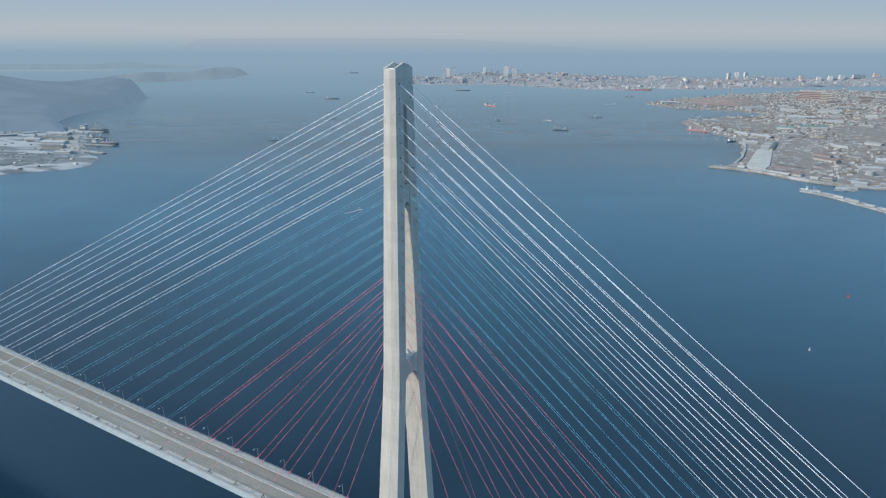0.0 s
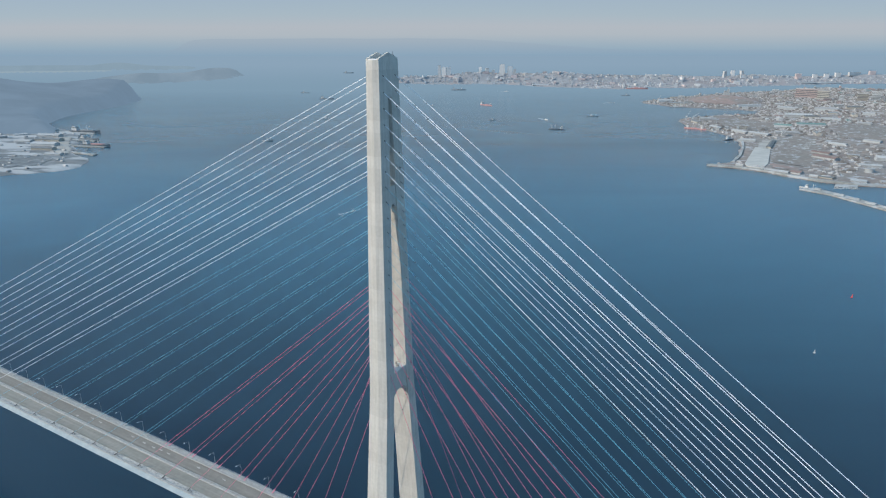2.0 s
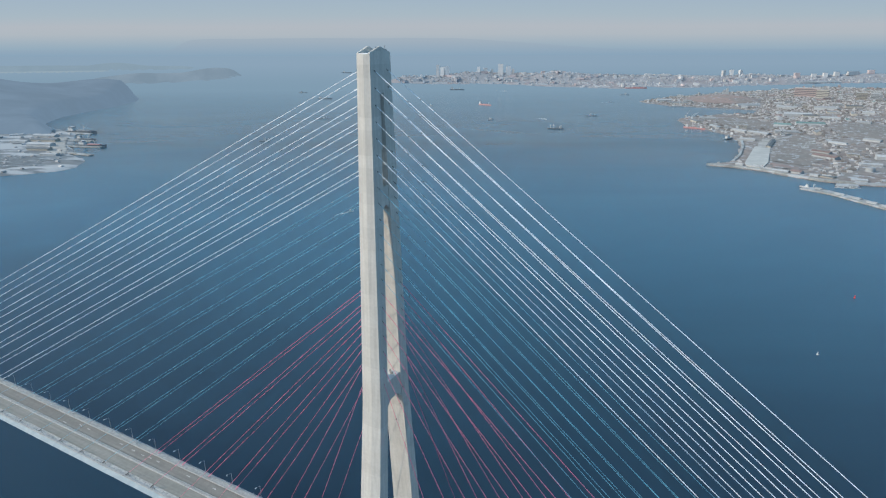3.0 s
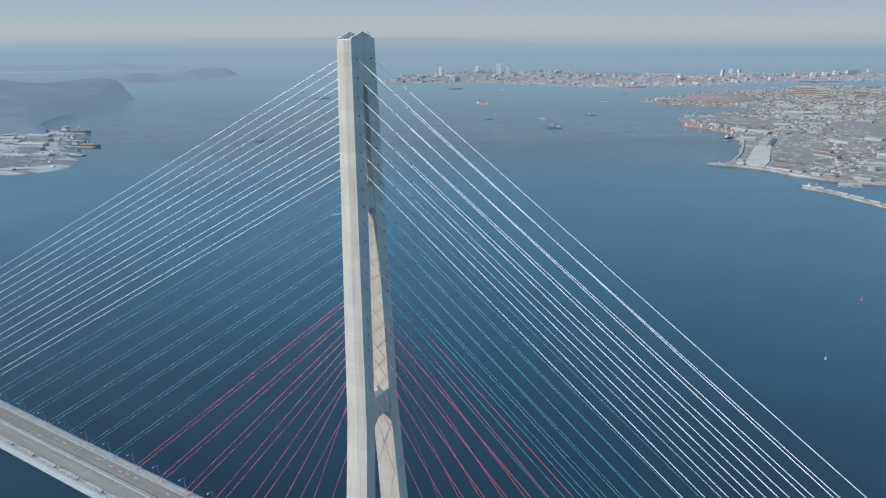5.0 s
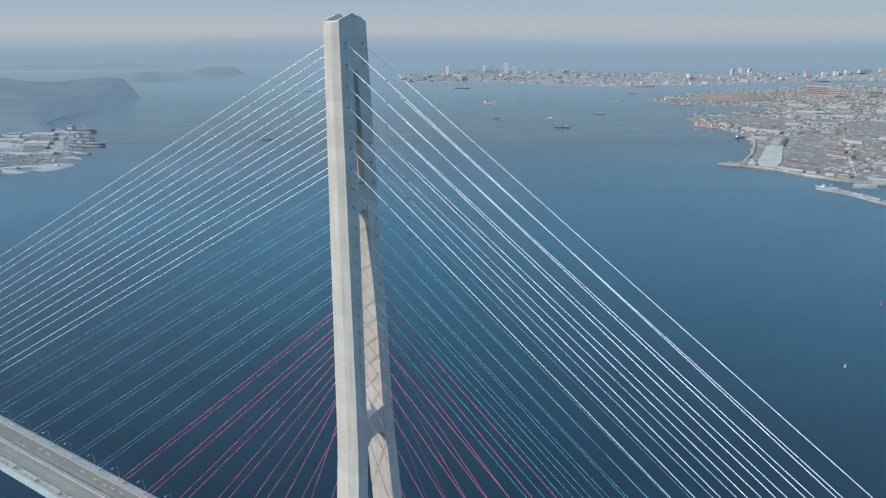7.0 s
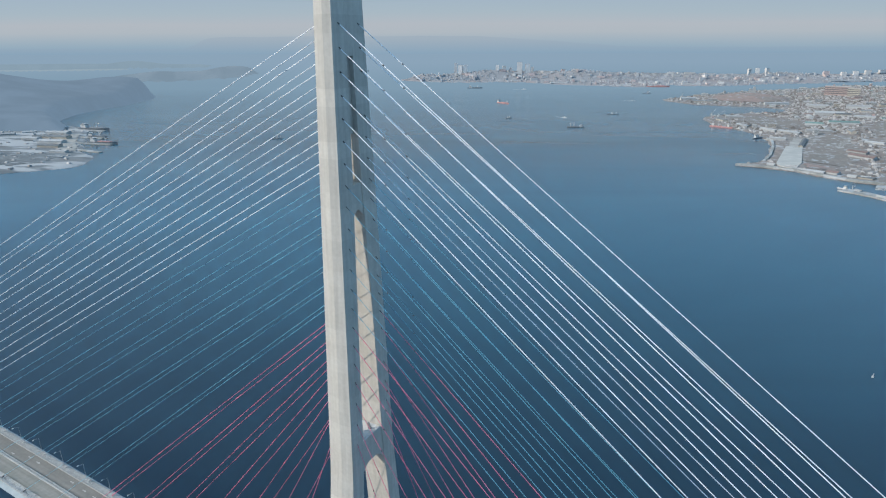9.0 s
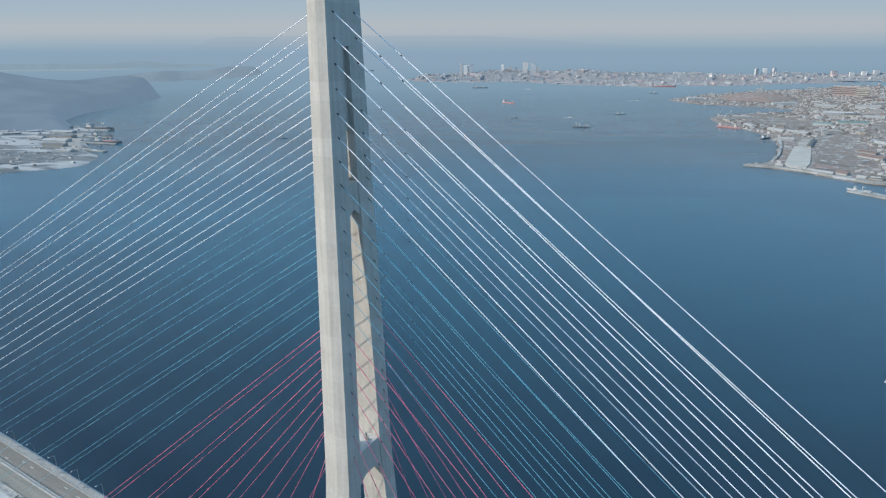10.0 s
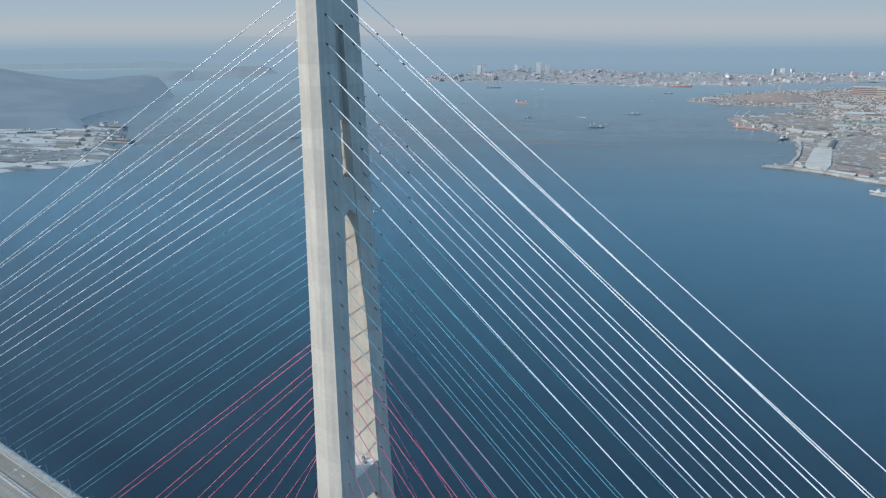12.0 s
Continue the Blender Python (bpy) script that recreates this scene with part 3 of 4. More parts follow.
def build_pylon():
    py = thing("bridge_pylon", "tall A-shaped pale concrete bridge pylon standing in the sea", "pylon")
    levels = [EAVES] + [305 - i * 4.5 for i in range(0, 68) if 305 - i * 4.5 > 2] + [-6]
    for s in (-1, 1):
        bm = bmesh.new()
        loft(bm, [leg_ring(z, s) for z in levels])
        part("leg", bm, "concrete", py)
    bm = bmesh.new()
    solid_between(bm, 305, EAVES, 0.004)
    part("head", bm, "concrete", py)
    for z0, z1, c, lab in ((263.5, 271.0, 2.0, ""), (180.0, 189.0, 3.0, "")):
        bm = bmesh.new()
        solid_between(bm, z0, z1, 0.35, c)
        part("cross_beam", bm, "concrete", py, lab)
    bm = bmesh.new()
    box(bm, -5.0, 5.0, -14.6, 14.6, 62.0, 68.5)
    part("cross_beam", bm, "concrete", py)
    # wall added to block the upper slot's sun, set forward to lighten it
    bm = bmesh.new()
    loft(bm, [[(x, y, z) for x, y in ((0.9, -w), (1.5, -w), (1.5, w), (0.9, w))] for z, w in ((305.2, 1.35), (284.5, 1.8))])
    part("slot_wall", bm, "concrete", py, "concrete wall added to block light in the upper slot")
    # snow on the lower beam
    bm = bmesh.new()
    box(bm, -3.9, 3.9, -4.7, 4.7, 189.004, 189.25)
    part("snow_layer", bm, "snow", py, "thin snow on the beam")
    for x, y, z, w, h in ((-1.6, -3.0, 189.25, 0.8, 1.5), (-0.4, -1.6, 189.25, 0.6, 2.2), (1.8, 1.9, 189.25, 0.5, 0.7), (0.4, 3.1, 189.25, 0.4, 0.9), (-0.5, 0.6, 271.0, 0.6, 1.4), (-1.2, -0.8, 271.0, 0.5, 1.0)):
        bm = bmesh.new()
        box(bm, x - w, x + w, y - w * 0.7, y + w * 0.7, z, z + h)
        box(bm, x - w * 0.5, x + w * 0.5, y - w * 0.4, y + w * 0.4, z + h, z + h * 1.25)
        part("service_cabinet", bm, "cabinet_grey", py, "grey equipment cabinet")
    for y0, y1 in ((-4.6, 4.6),):
        for xr in (-3.8, 3.8):
            bm = bmesh.new()
            for h in (0.6, 1.1):
                tube(bm, (xr, y0, 189.25 + h), (xr, y1, 189.25 + h), 0.03, 5)
            for k in range(7):
                y = y0 + (y1 - y0) * k / 6
                tube(bm, (xr, y, 189.2), (xr, y, 190.4), 0.035, 5)
            part("beam_railing", bm, "steel", py)
    # gable parapets and the flat roof between them
    ho, hx = lerp_table(OUTER, EAVES), lerp_table(DEPTH, EAVES)
    for s in (-1, 1):
        bm = bmesh.new()
        prof = [(-ho, EAVES), (ho, EAVES), (ho, EAVES + 0.5), (0, 321.0), (-ho, EAVES + 0.5)]
        a = [bm.verts.new((s * hx, y, z)) for y, z in prof]
        b = [bm.verts.new((s * (hx - 0.7), y, z)) for y, z in prof]
        bm.faces.new(a)
        bm.faces.new(b[::-1])
        for i in range(5):
            bm.faces.new((a[i], b[i], b[(i + 1) % 5], a[(i + 1) % 5]))
        part("gable", bm, "concrete", py)
    bm = bmesh.new()
    box(bm, -hx + 0.7, hx - 0.7, -ho + 0.1, ho - 0.1, EAVES + 0.004, EAVES + 0.4)
    part("roof", bm, "snow", py, "flat roof under snow")
    for x, y, w, h in ((1.2, 5.4, 0.45, 1.2), (-0.2, 1.6, 0.35, 0.8), (-1.0, 4.4, 0.35, 0.9)):
        bm = bmesh.new()
        box(bm, x - w, x + w, y - w, y + w, EAVES + 0.4, EAVES + 0.4 + h)
        tube(bm, (x, y, EAVES + 0.4 + h), (x, y, EAVES + 1.6 + h), 0.06, 6)
        part("roof_cabinet", bm, "dark_steel", py, "dark equipment cabinet")
    # footing in the water
    bm = bmesh.new()
    loft(bm, [[(16 * math.cos(a * math.tau / 32) * k, 38 * math.sin(a * math.tau / 32) * k, z) for a in range(32)] for z, k in ((-8, 1.02), (4.2, 1.0), (5.0, 0.97))])
    part("footing", bm, "quay", py)
    return py


build_pylon()

# stay cables: heights on the pylon from the top down, and places along the deck from the pylon outwards
TOPS = [312.8 - 5.9 * k if k < 17 else 212.5 - 7.0 * (k - 17) for k in range(21)]
MAIN = [-(49.5 + 22.4 * j) for j in range(21)]
SIDE = [49.5 + 22.4 * j if j < 7 else 183.9 + 10.8 * (j - 6) for j in range(21)]
CABLE_Y = 11.3


def build_cables():
    for k in range(21):
        z = TOPS[k]
        colour = ("white", "blue", "red")[k // 7]
        hx, ym = lerp_table(DEPTH, z), 4.1 + 0.033 * (310 - z)
        for places, d in ((MAIN, -1), (SIDE, 1)):
            x = places[20 - k]
            for s in (-1, 1):
                a = Vector((d * (hx - 0.2), s * ym, z + (0.3 if d > 0 else 0.5)))
                b = Vector((x, s * CABLE_Y, deck_z(x) + 0.1))
                u = (b - a).normalized()
                length = (b - a).length
                c = thing("stay_cable", f"{colour} sheathed bridge stay cable from pylon to deck", "cable", f"{colour} stay cables", at=a)
                o = Vector((0, 0, 0))
                bm = bmesh.new()
                tube(bm, o + u * (0.5 if colour == "white" else 1.4), o + u * (length - 2.0), 0.095 + 0.00005 * length if colour == "white" else 0.070 if d > 0 and colour == "blue" else 0.080 if colour == "blue" else 0.092, 8)
                sheath = part("sheath", bm, colour + "_sheath", c)
                bm = bmesh.new()
                tube(bm, o - u * 0.3, o + u * (0.9 if colour == "white" else 1.7), 0.17 if colour == "white" else 0.11, 8)
                part("upper_pipe", bm, "dark_steel", c, "dark guide pipe at the pylon")
                bm = bmesh.new()
                tube(bm, o + u * 17.0, o + u * 17.5, 0.18 if d > 0 else 0.125, 8)
                part("collar", bm, "dark_steel" if d > 0 else "steel", sheath, "dark damper collar" if d > 0 else "grey damper collar")
                bm = bmesh.new()
                tube(bm, o + u * (length - 5.0), o + u * length, 0.26, 8)
                pipe = part("lower_pipe", bm, "dark_steel" if s < 0 else "red_sheath" if colour == "red" else "steel", c)
                bm = bmesh.new()
                e = o + u * (length - 3.2)
                for w in (-1.5, 1.5):
                    tube(bm, e, (e.x + w, e.y, b.z - a.z - 0.1), 0.09, 6)
                part("strut_frame", bm, "dark_steel" if s < 0 else "steel", pipe)


build_cables()


def build_deck():
    dk = thing("bridge_deck", "long grey road deck of a cable-stayed bridge, snow along its edges", "bridge deck")
    xs = [-700 + 20 * i for i in range(0, 36)] + [30 * i for i in range(1, 14)]

    def strip(name, prof, mat, label=""):
        bm = bmesh.new()
        loft(bm, [[(x, y, deck_z(x) + z) for y, z in prof] for x in xs])
        return part(name, bm, mat, dk, label)

    strip("girder", [(-12.9, -0.25), (-15.0, -1.9), (-9.0, -3.4), (9.0, -3.4), (15.0, -1.9), (12.9, -0.25)], "girder", "pale blue steel box girder")
    strip("roadway", [(-9.2, -0.246), (0.0, -0.246), (0.0, -0.02), (-9.2, -0.02)], "asphalt", "grey asphalt, worn and dusted with snow")
    strip("roadway", [(0.0, -0.246), (9.2, -0.246), (9.2, -0.02), (0.0, -0.02)], "asphalt_dark", "darker worn asphalt")
    for s in (-1, 1):
        y = [s * v for v in (9.2, 12.85)]
        strip("service_walk", [(min(y), -0.246), (max(y), -0.246), (max(y), 0.10), (min(y), 0.10)], "slush_pale" if s < 0 else "slush", "snowy service walk")
        y = [s * v for v in (9.0, 9.35)]
        # lit far barrier and shaded near kerb put into their colours
        strip("parapet", [(min(y), -0.016), (max(y), -0.016), (max(y) - 0.08, 0.6), (min(y) + 0.08, 0.6)] if s > 0 else [(min(y), -0.016), (max(y), -0.016), (max(y) - 0.1, 0.35), (min(y) + 0.1, 0.35)], "slush_pale" if s > 0 else "slush", "snow-caked edge barrier, pale as if lit" if s > 0 else "grey edge kerb")
    strip("median_strip", [(-1.15, -0.016), (1.15, -0.016), (0.85, 0.16), (-0.85, 0.16)], "slush_pale", "pale snow-covered median")
    # white marks on the far carriageway
    for x, y in ((-255.5, 6.2), (-246.5, 6.0), (-213.0, 6.4), (-200.6, 5.8), (-191.1, 5.6), (-184.9, 6.2), (-177.5, 6.1), (-268.0, 3.0), (-150.0, 6.0), (-128.0, 5.8)):
        bm = bmesh.new()
        prof = ((-1.5, -0.25), (0.6, -0.25), (0.6, -0.7), (1.7, 0.0), (0.6, 0.7), (0.6, 0.25), (-1.5, 0.25))
        top = [bm.verts.new((x + a, y + b, deck_z(x + a) + 0.012)) for a, b in prof]
        low = [bm.verts.new((x + a, y + b, deck_z(x + a) - 0.018)) for a, b in prof]
        bm.faces.new(top)
        for k in range(7):
            bm.faces.new((low[k], low[(k + 1) % 7], top[(k + 1) % 7], top[k]))
        part("road_mark", bm, "road_paint", dk, "worn white road mark")
    return dk


build_deck()


def build_railings():
    post = bmesh.new()
    box(post, -0.05, 0.05, -0.05, 0.05, 0.0, 1.25)
    me = bpy.data.meshes.new("post")
    post.to_mesh(me)
    post.free()
    me.materials.append(M["steel"])
    for s in (-1, 1):
        y = s * 12.7
        g = thing("guard_rail", "pale steel railing along the bridge edge", "railing", "edge railings", at=(0, y, 0))
        for h in (0.65, 1.2):
            bm = bmesh.new()
            xs = [-690 + 30 * i for i in range(36)]
            loft(bm, [[(x, a, deck_z(x) + 0.1 + h + b) for a, b in ((-0.05, -0.05), (0.05, -0.05), (0.05, 0.05), (-0.05, 0.05))] for x in xs])
            part("rail", bm, "steel", g)
        for i in range(130):
            x = -468 + i * 5.6
            p = new("post", me)
            p.parent = g
            p.location = (x, 0, deck_z(x) + 0.1)
    for s in (-1, 1):
        g = thing("median_rail", "low pale steel guard rail along the bridge median", "railing", "median rails", at=(0, s * 0.62, 0))
        bm = bmesh.new()
        loft(bm, [[(x, a, deck_z(x) + b) for a, b in ((-0.06, 0.5), (0.06, 0.5), (0.06, 0.82), (-0.06, 0.82))] for x in xs])
        part("rail", bm, "steel", g)
        for i in range(110):
            x = -466 + i * 4.2
            p = new("post", me)
            p.parent = g
            p.location, p.scale = (x, 0, deck_z(x) - 0.02), (1, 1, 0.55)


build_railings()


def build_lamps():
    first = None
    for j in range(-19, 14):
        x = (-(49.5 + 22.4 * (-j)) if j <= 0 else 49.5 + 22.4 * j) - 3.0
        at = (x, 12.4, deck_z(x) + 0.1)
        if first:
            copy_thing(first, Matrix.Translation(at))
            continue
        first = thing("street_lamp", "slender grey steel lamp post on the bridge edge", "street lamp", "bridge lamp posts", at=at)
        bm = bmesh.new()
        tube(bm, (0, 0, 0), (0, 0, 9.6), 0.11, 8, 0.06)
        part("pole", bm, "steel", first)
        bm = bmesh.new()
        tube(bm, (0, 0, 9.5), (0, -2.6, 10.2), 0.04, 6)
        arm = part("arm", bm, "steel", first)
        bm = bmesh.new()
        loft(bm, [[(a * k, y, 10.2 + b * k) for a, b in ((-0.22, -0.05), (0.22, -0.05), (0.16, 0.12), (-0.16, 0.12))] for y, k in ((-2.4, 0.6), (-2.7, 1.0), (-3.4, 1.0), (-3.6, 0.5))])
        part("lamp_head", bm, "lamp_glass", arm, "pale lamp head")


build_lamps()


# ---- ground things on the shores ----
def ground_at(key, x, y):
    return float(land_height(key, np.array([[x]]), np.array([[y]]))[0, 0])


def stand(key, x, y, turn=0.0, size=(1, 1, 1), drop=1.0, z=None):
    """Pose of a thing standing on a piece of land; turn in degrees."""
    k = shrink(x, y)
    z = ground_at(key, x, y) - drop if z is None else z
    return Matrix.Translation(far(x, y, z)) @ Matrix.Rotation(radians(turn), 4, "Z") @ Matrix.Diagonal((size[0] * k, size[1] * k, size[2] * k, 1))


def slab(name, label, key, poly, mat, lift=0.5, depth=3.0):
    bm = bmesh.new()
    pts = []
    for (x0, y0), (x1, y1) in zip(poly, poly[1:] + poly[:1]):
        for i in range(6):
            pts.append((x0 + (x1 - x0) * i / 6, y0 + (y1 - y0) * i / 6))
    low = [bm.verts.new(far(x, y, lift - depth)) for x, y in pts]
    top = [bm.verts.new(far(x, y, lift)) for x, y in pts]
    n = len(pts)
    bm.faces.new(top)
    for i in range(n):
        bm.faces.new((low[i], low[(i + 1) % n], top[(i + 1) % n], top[i]))
    return tagged(part(name, bm, mat), label, name.replace("_", " "), kind="structure")


FIELDS = []


def patch(name, label, key, poly, mat, step=7.0, lift=1.0, ragged=5.0):
    """A yard or field that lies on the land, with an uneven edge."""
    FIELDS.append(poly)
    gx = np.arange(min(p[0] for p in poly), max(p[0] for p in poly) + step, step)
    gy = np.arange(min(p[1] for p in poly), max(p[1] for p in poly) + step, step)
    px, py = np.meshgrid(gx, gy)
    d = shore_distance(px, py, poly)
    d = d + np.array([ragged * noise.noise((x / 26, y / 26, 5.5)) for x, y in zip(px.ravel(), py.ravel())]).reshape(px.shape)
    h = land_height(key, px, py) + lift
    verts, faces, index = [], [], {}
    for j in range(len(gy)):
        for i in range(len(gx)):
            if d[j, i] > 0:
                index[i, j] = len(verts)
                verts.append(far(px[j, i], py[j, i], h[j, i]))
    for i, j in list(index):
        q = [(i, j), (i + 1, j), (i + 1, j + 1), (i, j + 1)]
        if all(k in index for k in q):
            faces.append([index[k] for k in q])
    me = bpy.data.meshes.new(name)
    me.from_pydata(verts, [], faces)
    me.polygons.foreach_set("use_smooth", [True] * len(me.polygons))
    me.materials.append(M[mat])
    return tagged(new(name, me), label, "ground", kind="structure")


def in_fields(x, y):
    here = np.array([[x]]), np.array([[y]])
    near = [p for p in FIELDS if min(q[0] for q in p) < x < max(q[0] for q in p) and min(q[1] for q in p) < y < max(q[1] for q in p)]
    return any(float(shore_distance(here[0], here[1], p)[0, 0]) > 0 for p in near)


slab("frozen_basin", "white frozen basin behind a sea wall", "port", [(80, 1662), (86, 1624), (103, 1606), (120, 1602), (130, 1640), (137, 1690), (137, 1990), (93, 1975)], "ice", 6.4, 4.0)
patch("ground_yard", "pale yard at the head of the basin", "port", [(94, 1955), (131, 1955), (160, 2180), (104, 2150)], "pale_yard")
patch("ground_field", "bare brown field beside the basin", "port", [(146, 1730), (235, 1680), (300, 1900), (260, 2150), (215, 2290), (178, 2200), (180, 2100), (156, 1900)], "brown_field")
patch("ground_red_field", "rust-red field behind the sea wall", "port", [(142, 1705), (222, 1655), (213, 1612), (146, 1632)], "red_field", ragged=3.0)
patch("ground_track", "pale track beside the basin", "port", [(162, 2165), (178, 2130), (166, 2030), (152, 1880), (140, 1800), (136, 1830), (144, 1920), (156, 2060)], "pale_yard", ragged=1.5)
patch("ground_field", "bare brown slope behind the fishing quay", "port", [(-150, 2690), (-30, 2790), (110, 2660), (190, 2480), (60, 2420), (-40, 2520)], "brown_field")
patch("ground_red_field", "bare red-brown hill on the promontory", "port", [(-330, 3480), (-200, 3400), (-60, 3400), (60, 3520), (60, 3800), (-80, 3900), (-230, 3820), (-340, 3640)], "red_field", 12.0, 1.5, 14.0)
patch("ground_yard", "pale yards between the warehouses", "port", [(215, 2000), (240, 1985), (275, 2170), (238, 2140)], "pale_yard", ragged=3.0)
patch("ground_field", "bare brown field inland of the port", "port", [(330, 2250), (480, 2150), (620, 2500), (480, 2720), (350, 2600)], "brown_field", 9.0)
patch("ground_wood", "dark wooded hollow on the snowy shore", "shore", [(-1990, 640), (-1900, 770), (-1790, 820), (-1690, 815), (-1620, 745), (-1640, 690), (-1700, 640)], "wood_ground", ragged=26.0)
patch("ground_wood", "dark wooded hollow on the snowy shore", "shore", [(-2135, 935), (-2190, 1035), (-2090, 1005), (-2030, 930), (-2060, 900)], "wood_ground", ragged=14.0)
patch("ground_wood", "dark wooded hollow on the snowy shore", "shore", [(-2632, 1085), (-2560, 1130), (-2440, 1110), (-2388, 1034), (-2500, 960)], "wood_ground", ragged=30.0)
patch("ground_yard", "trodden pale yards by the piers", "shore", [(-2140, 1065), (-2060, 1090), (-1930, 1010), (-1730, 890), (-1790, 855), (-1930, 930), (-2050, 1000)], "pale_yard", ragged=10.0)
slab("breakwater", "snow-topped concrete breakwater", "port", [(208, 1400), (268, 1366), (360, 1268), (470, 1192), (640, 1080), (650, 1100), (480, 1215), (370, 1292), (300, 1372), (240, 1425)], "quay", 3.0, 6.0)
slab("promenade", "pale stone sea wall along the spit", "port", [(-12, 1606), (60, 1606), (130, 1587), (190, 1547), (250, 1517), (330, 1511), (470, 1537), (470, 1546), (330, 1522), (255, 1529), (195, 1560), (132, 1600), (62, 1618), (0, 1620)], "quay", 5.2, 6.0)
slab("promenade", "pale stone sea wall along the basin", "port", [(46, 1690), (56, 1790), (56, 1970), (46, 2095), (30, 2140), (36, 2146), (53, 2099), (63, 1970), (63, 1790), (53, 1690)], "quay", 5.2, 6.0)
for (x0, y0), (x1, y1) in (((-2262, 1161), (-2092, 1199)), ((-2050, 1068), (-1922, 1089)), ((-1930, 978), (-1772, 1022)), ((-1800, 912), (-1663, 916))):
    q = Vector((y0 - y1, x1 - x0, 0)).normalized() * 7
    slab("pier", "dark concrete pier below the snowy shore", "shore", [(x0 + q.x, y0 + q.y), (x0 - q.x, y0 - q.y), (x1 - q.x, y1 - q.y), (x1 + q.x, y1 + q.y)], "quay", 3.0, 6.0)


slab("jetty", "grey concrete jetty with moored white boats", "port", [(282, 1471), (328, 1476), (331, 1505), (286, 1500)], "quay", 2.6, 5.0)

# ---- buildings: one of each kind, then copies ----
def building(name, label, category, wall, roof, lx, ly, h, gable=0.0, bands=0):
    b = thing(name, label, category)
    bm = bmesh.new()
    box(bm, -lx / 2, lx / 2, -ly / 2, ly / 2, 0, h)
    if gable:
        for s in (-1, 1):
            bm.faces.new([bm.verts.new(c) for c in ((s * lx / 2, -ly / 2, h), (s * lx / 2, ly / 2, h), (s * lx / 2, 0, h + gable))])
    walls = part("wall", bm, wall, b)
    bm = bmesh.new()
    if gable:
        e, t = 0.6, 0.35
        prof = [(-ly / 2 - e, h - e * gable / (ly / 2)), (0, h + gable), (ly / 2 + e, h - e * gable / (ly / 2)), (ly / 2 + e, h - e * gable / (ly / 2) + t), (0, h + gable + t), (-ly / 2 - e, h - e * gable / (ly / 2) + t)]
        loft(bm, [[(x, y, z) for y, z in prof] for x in (-lx / 2 - e, lx / 2 + e)])
    else:
        box(bm, -lx / 2 - 0.3, lx / 2 + 0.3, -ly / 2 - 0.3, ly / 2 + 0.3, h + 0.004, h + 0.9)
    top = part("roof", bm, roof, b)
    bm = bmesh.new()
    if gable:
        box(bm, lx * 0.2, lx * 0.2 + 1.2, -0.6, 0.6, h + gable * 0.7, h + gable + 1.6)
        part("chimney", bm, "wall_brick", top)
    else:
        box(bm, -lx * 0.2, -lx * 0.2 + 4, -2, 2, h + 0.9, h + 3.4)
        part("roof_hut", bm, wall, top)
    for i in range(bands):
        z = 3.0 + i * (h - 3.0) / bands
        bm = bmesh.new()
        box(bm, -lx / 2 - 0.05, lx / 2 + 0.05, -ly / 2 - 0.05, ly / 2 + 0.05, z, z + (h - 3.0) / bands * 0.42)
        part("window_band", bm, "glass_band", walls, "dark windows of a storey")
    return b


KINDS = {
    "panel": [building("apartment_block", f"{c} panel apartment block with a {r} flat roof", "apartment block", w, rf, 58, 13, 15, 0, 4)
              for c, w, r, rf in (("white", "wall_white", "snowy", "roof_snow"), ("grey", "wall_grey", "dark", "roof_dark"), ("ochre", "wall_ochre", "snowy", "roof_snow"), ("red brick", "wall_brick", "snowy", "roof_snow"))],
    "shed": [building("warehouse", f"long low warehouse with a {r} pitched roof", "warehouse", w, rf, 66, 22, 7, 3.5)
             for r, w, rf in (("snow-covered", "wall_grey", "roof_snow"), ("rust-red", "wall_grey", "roof_rust"), ("green", "wall_white", "roof_green"), ("dark", "wall_ochre", "roof_dark"))],
    "house": [building("house", f"small house with a {r} pitched roof", "house", w, rf, 14, 10, 4.5, 3.5)
              for r, w, rf in (("snowy", "wall_white", "roof_snow"), ("dark", "wall_ochre", "roof_dark"), ("rust-red", "wall_white", "roof_rust"))],
}
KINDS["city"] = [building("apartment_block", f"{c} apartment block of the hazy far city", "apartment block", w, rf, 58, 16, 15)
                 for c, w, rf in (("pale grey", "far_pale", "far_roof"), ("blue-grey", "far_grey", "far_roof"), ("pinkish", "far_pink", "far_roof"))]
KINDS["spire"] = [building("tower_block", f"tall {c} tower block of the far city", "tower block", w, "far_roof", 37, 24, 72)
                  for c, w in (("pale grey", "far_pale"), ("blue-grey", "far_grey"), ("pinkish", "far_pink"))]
used = set()


def place(kind, i, key, x, y, turn, size=(1, 1, 1), group="", z=None):
    """The first of a kind is moved into place, all others are copies of it."""
    proto = KINDS[kind][i % len(KINDS[kind])]
    m = stand(key, x, y, turn, size, z=z)
    if proto.name in used:
        ob = copy_thing(proto, m @ Matrix.Diagonal((1 / proto.scale[0], 1 / proto.scale[1], 1 / proto.scale[2], 1)))
    else:
        used.add(proto.name)
        ob = proto
        ob.matrix_basis = m
    return tagged(ob, group=group)


TAKEN = []


def free(x, y, r):
    if any((x - a) ** 2 + (y - b) ** 2 < (r + c) ** 2 for a, b, c in TAKEN):
        return False
    TAKEN.append((x, y, r))
    return True


rng = random.Random(7)
# single landmarks of the far city: towers on the hills
def far_towers(rows):
    for x, y, h, w, i in rows:
        if free(x, y, 20):
            place("spire", i, "city", x, y, rng.uniform(-12, 12) + 30, (w, 1.0, h), "towers of the far city")


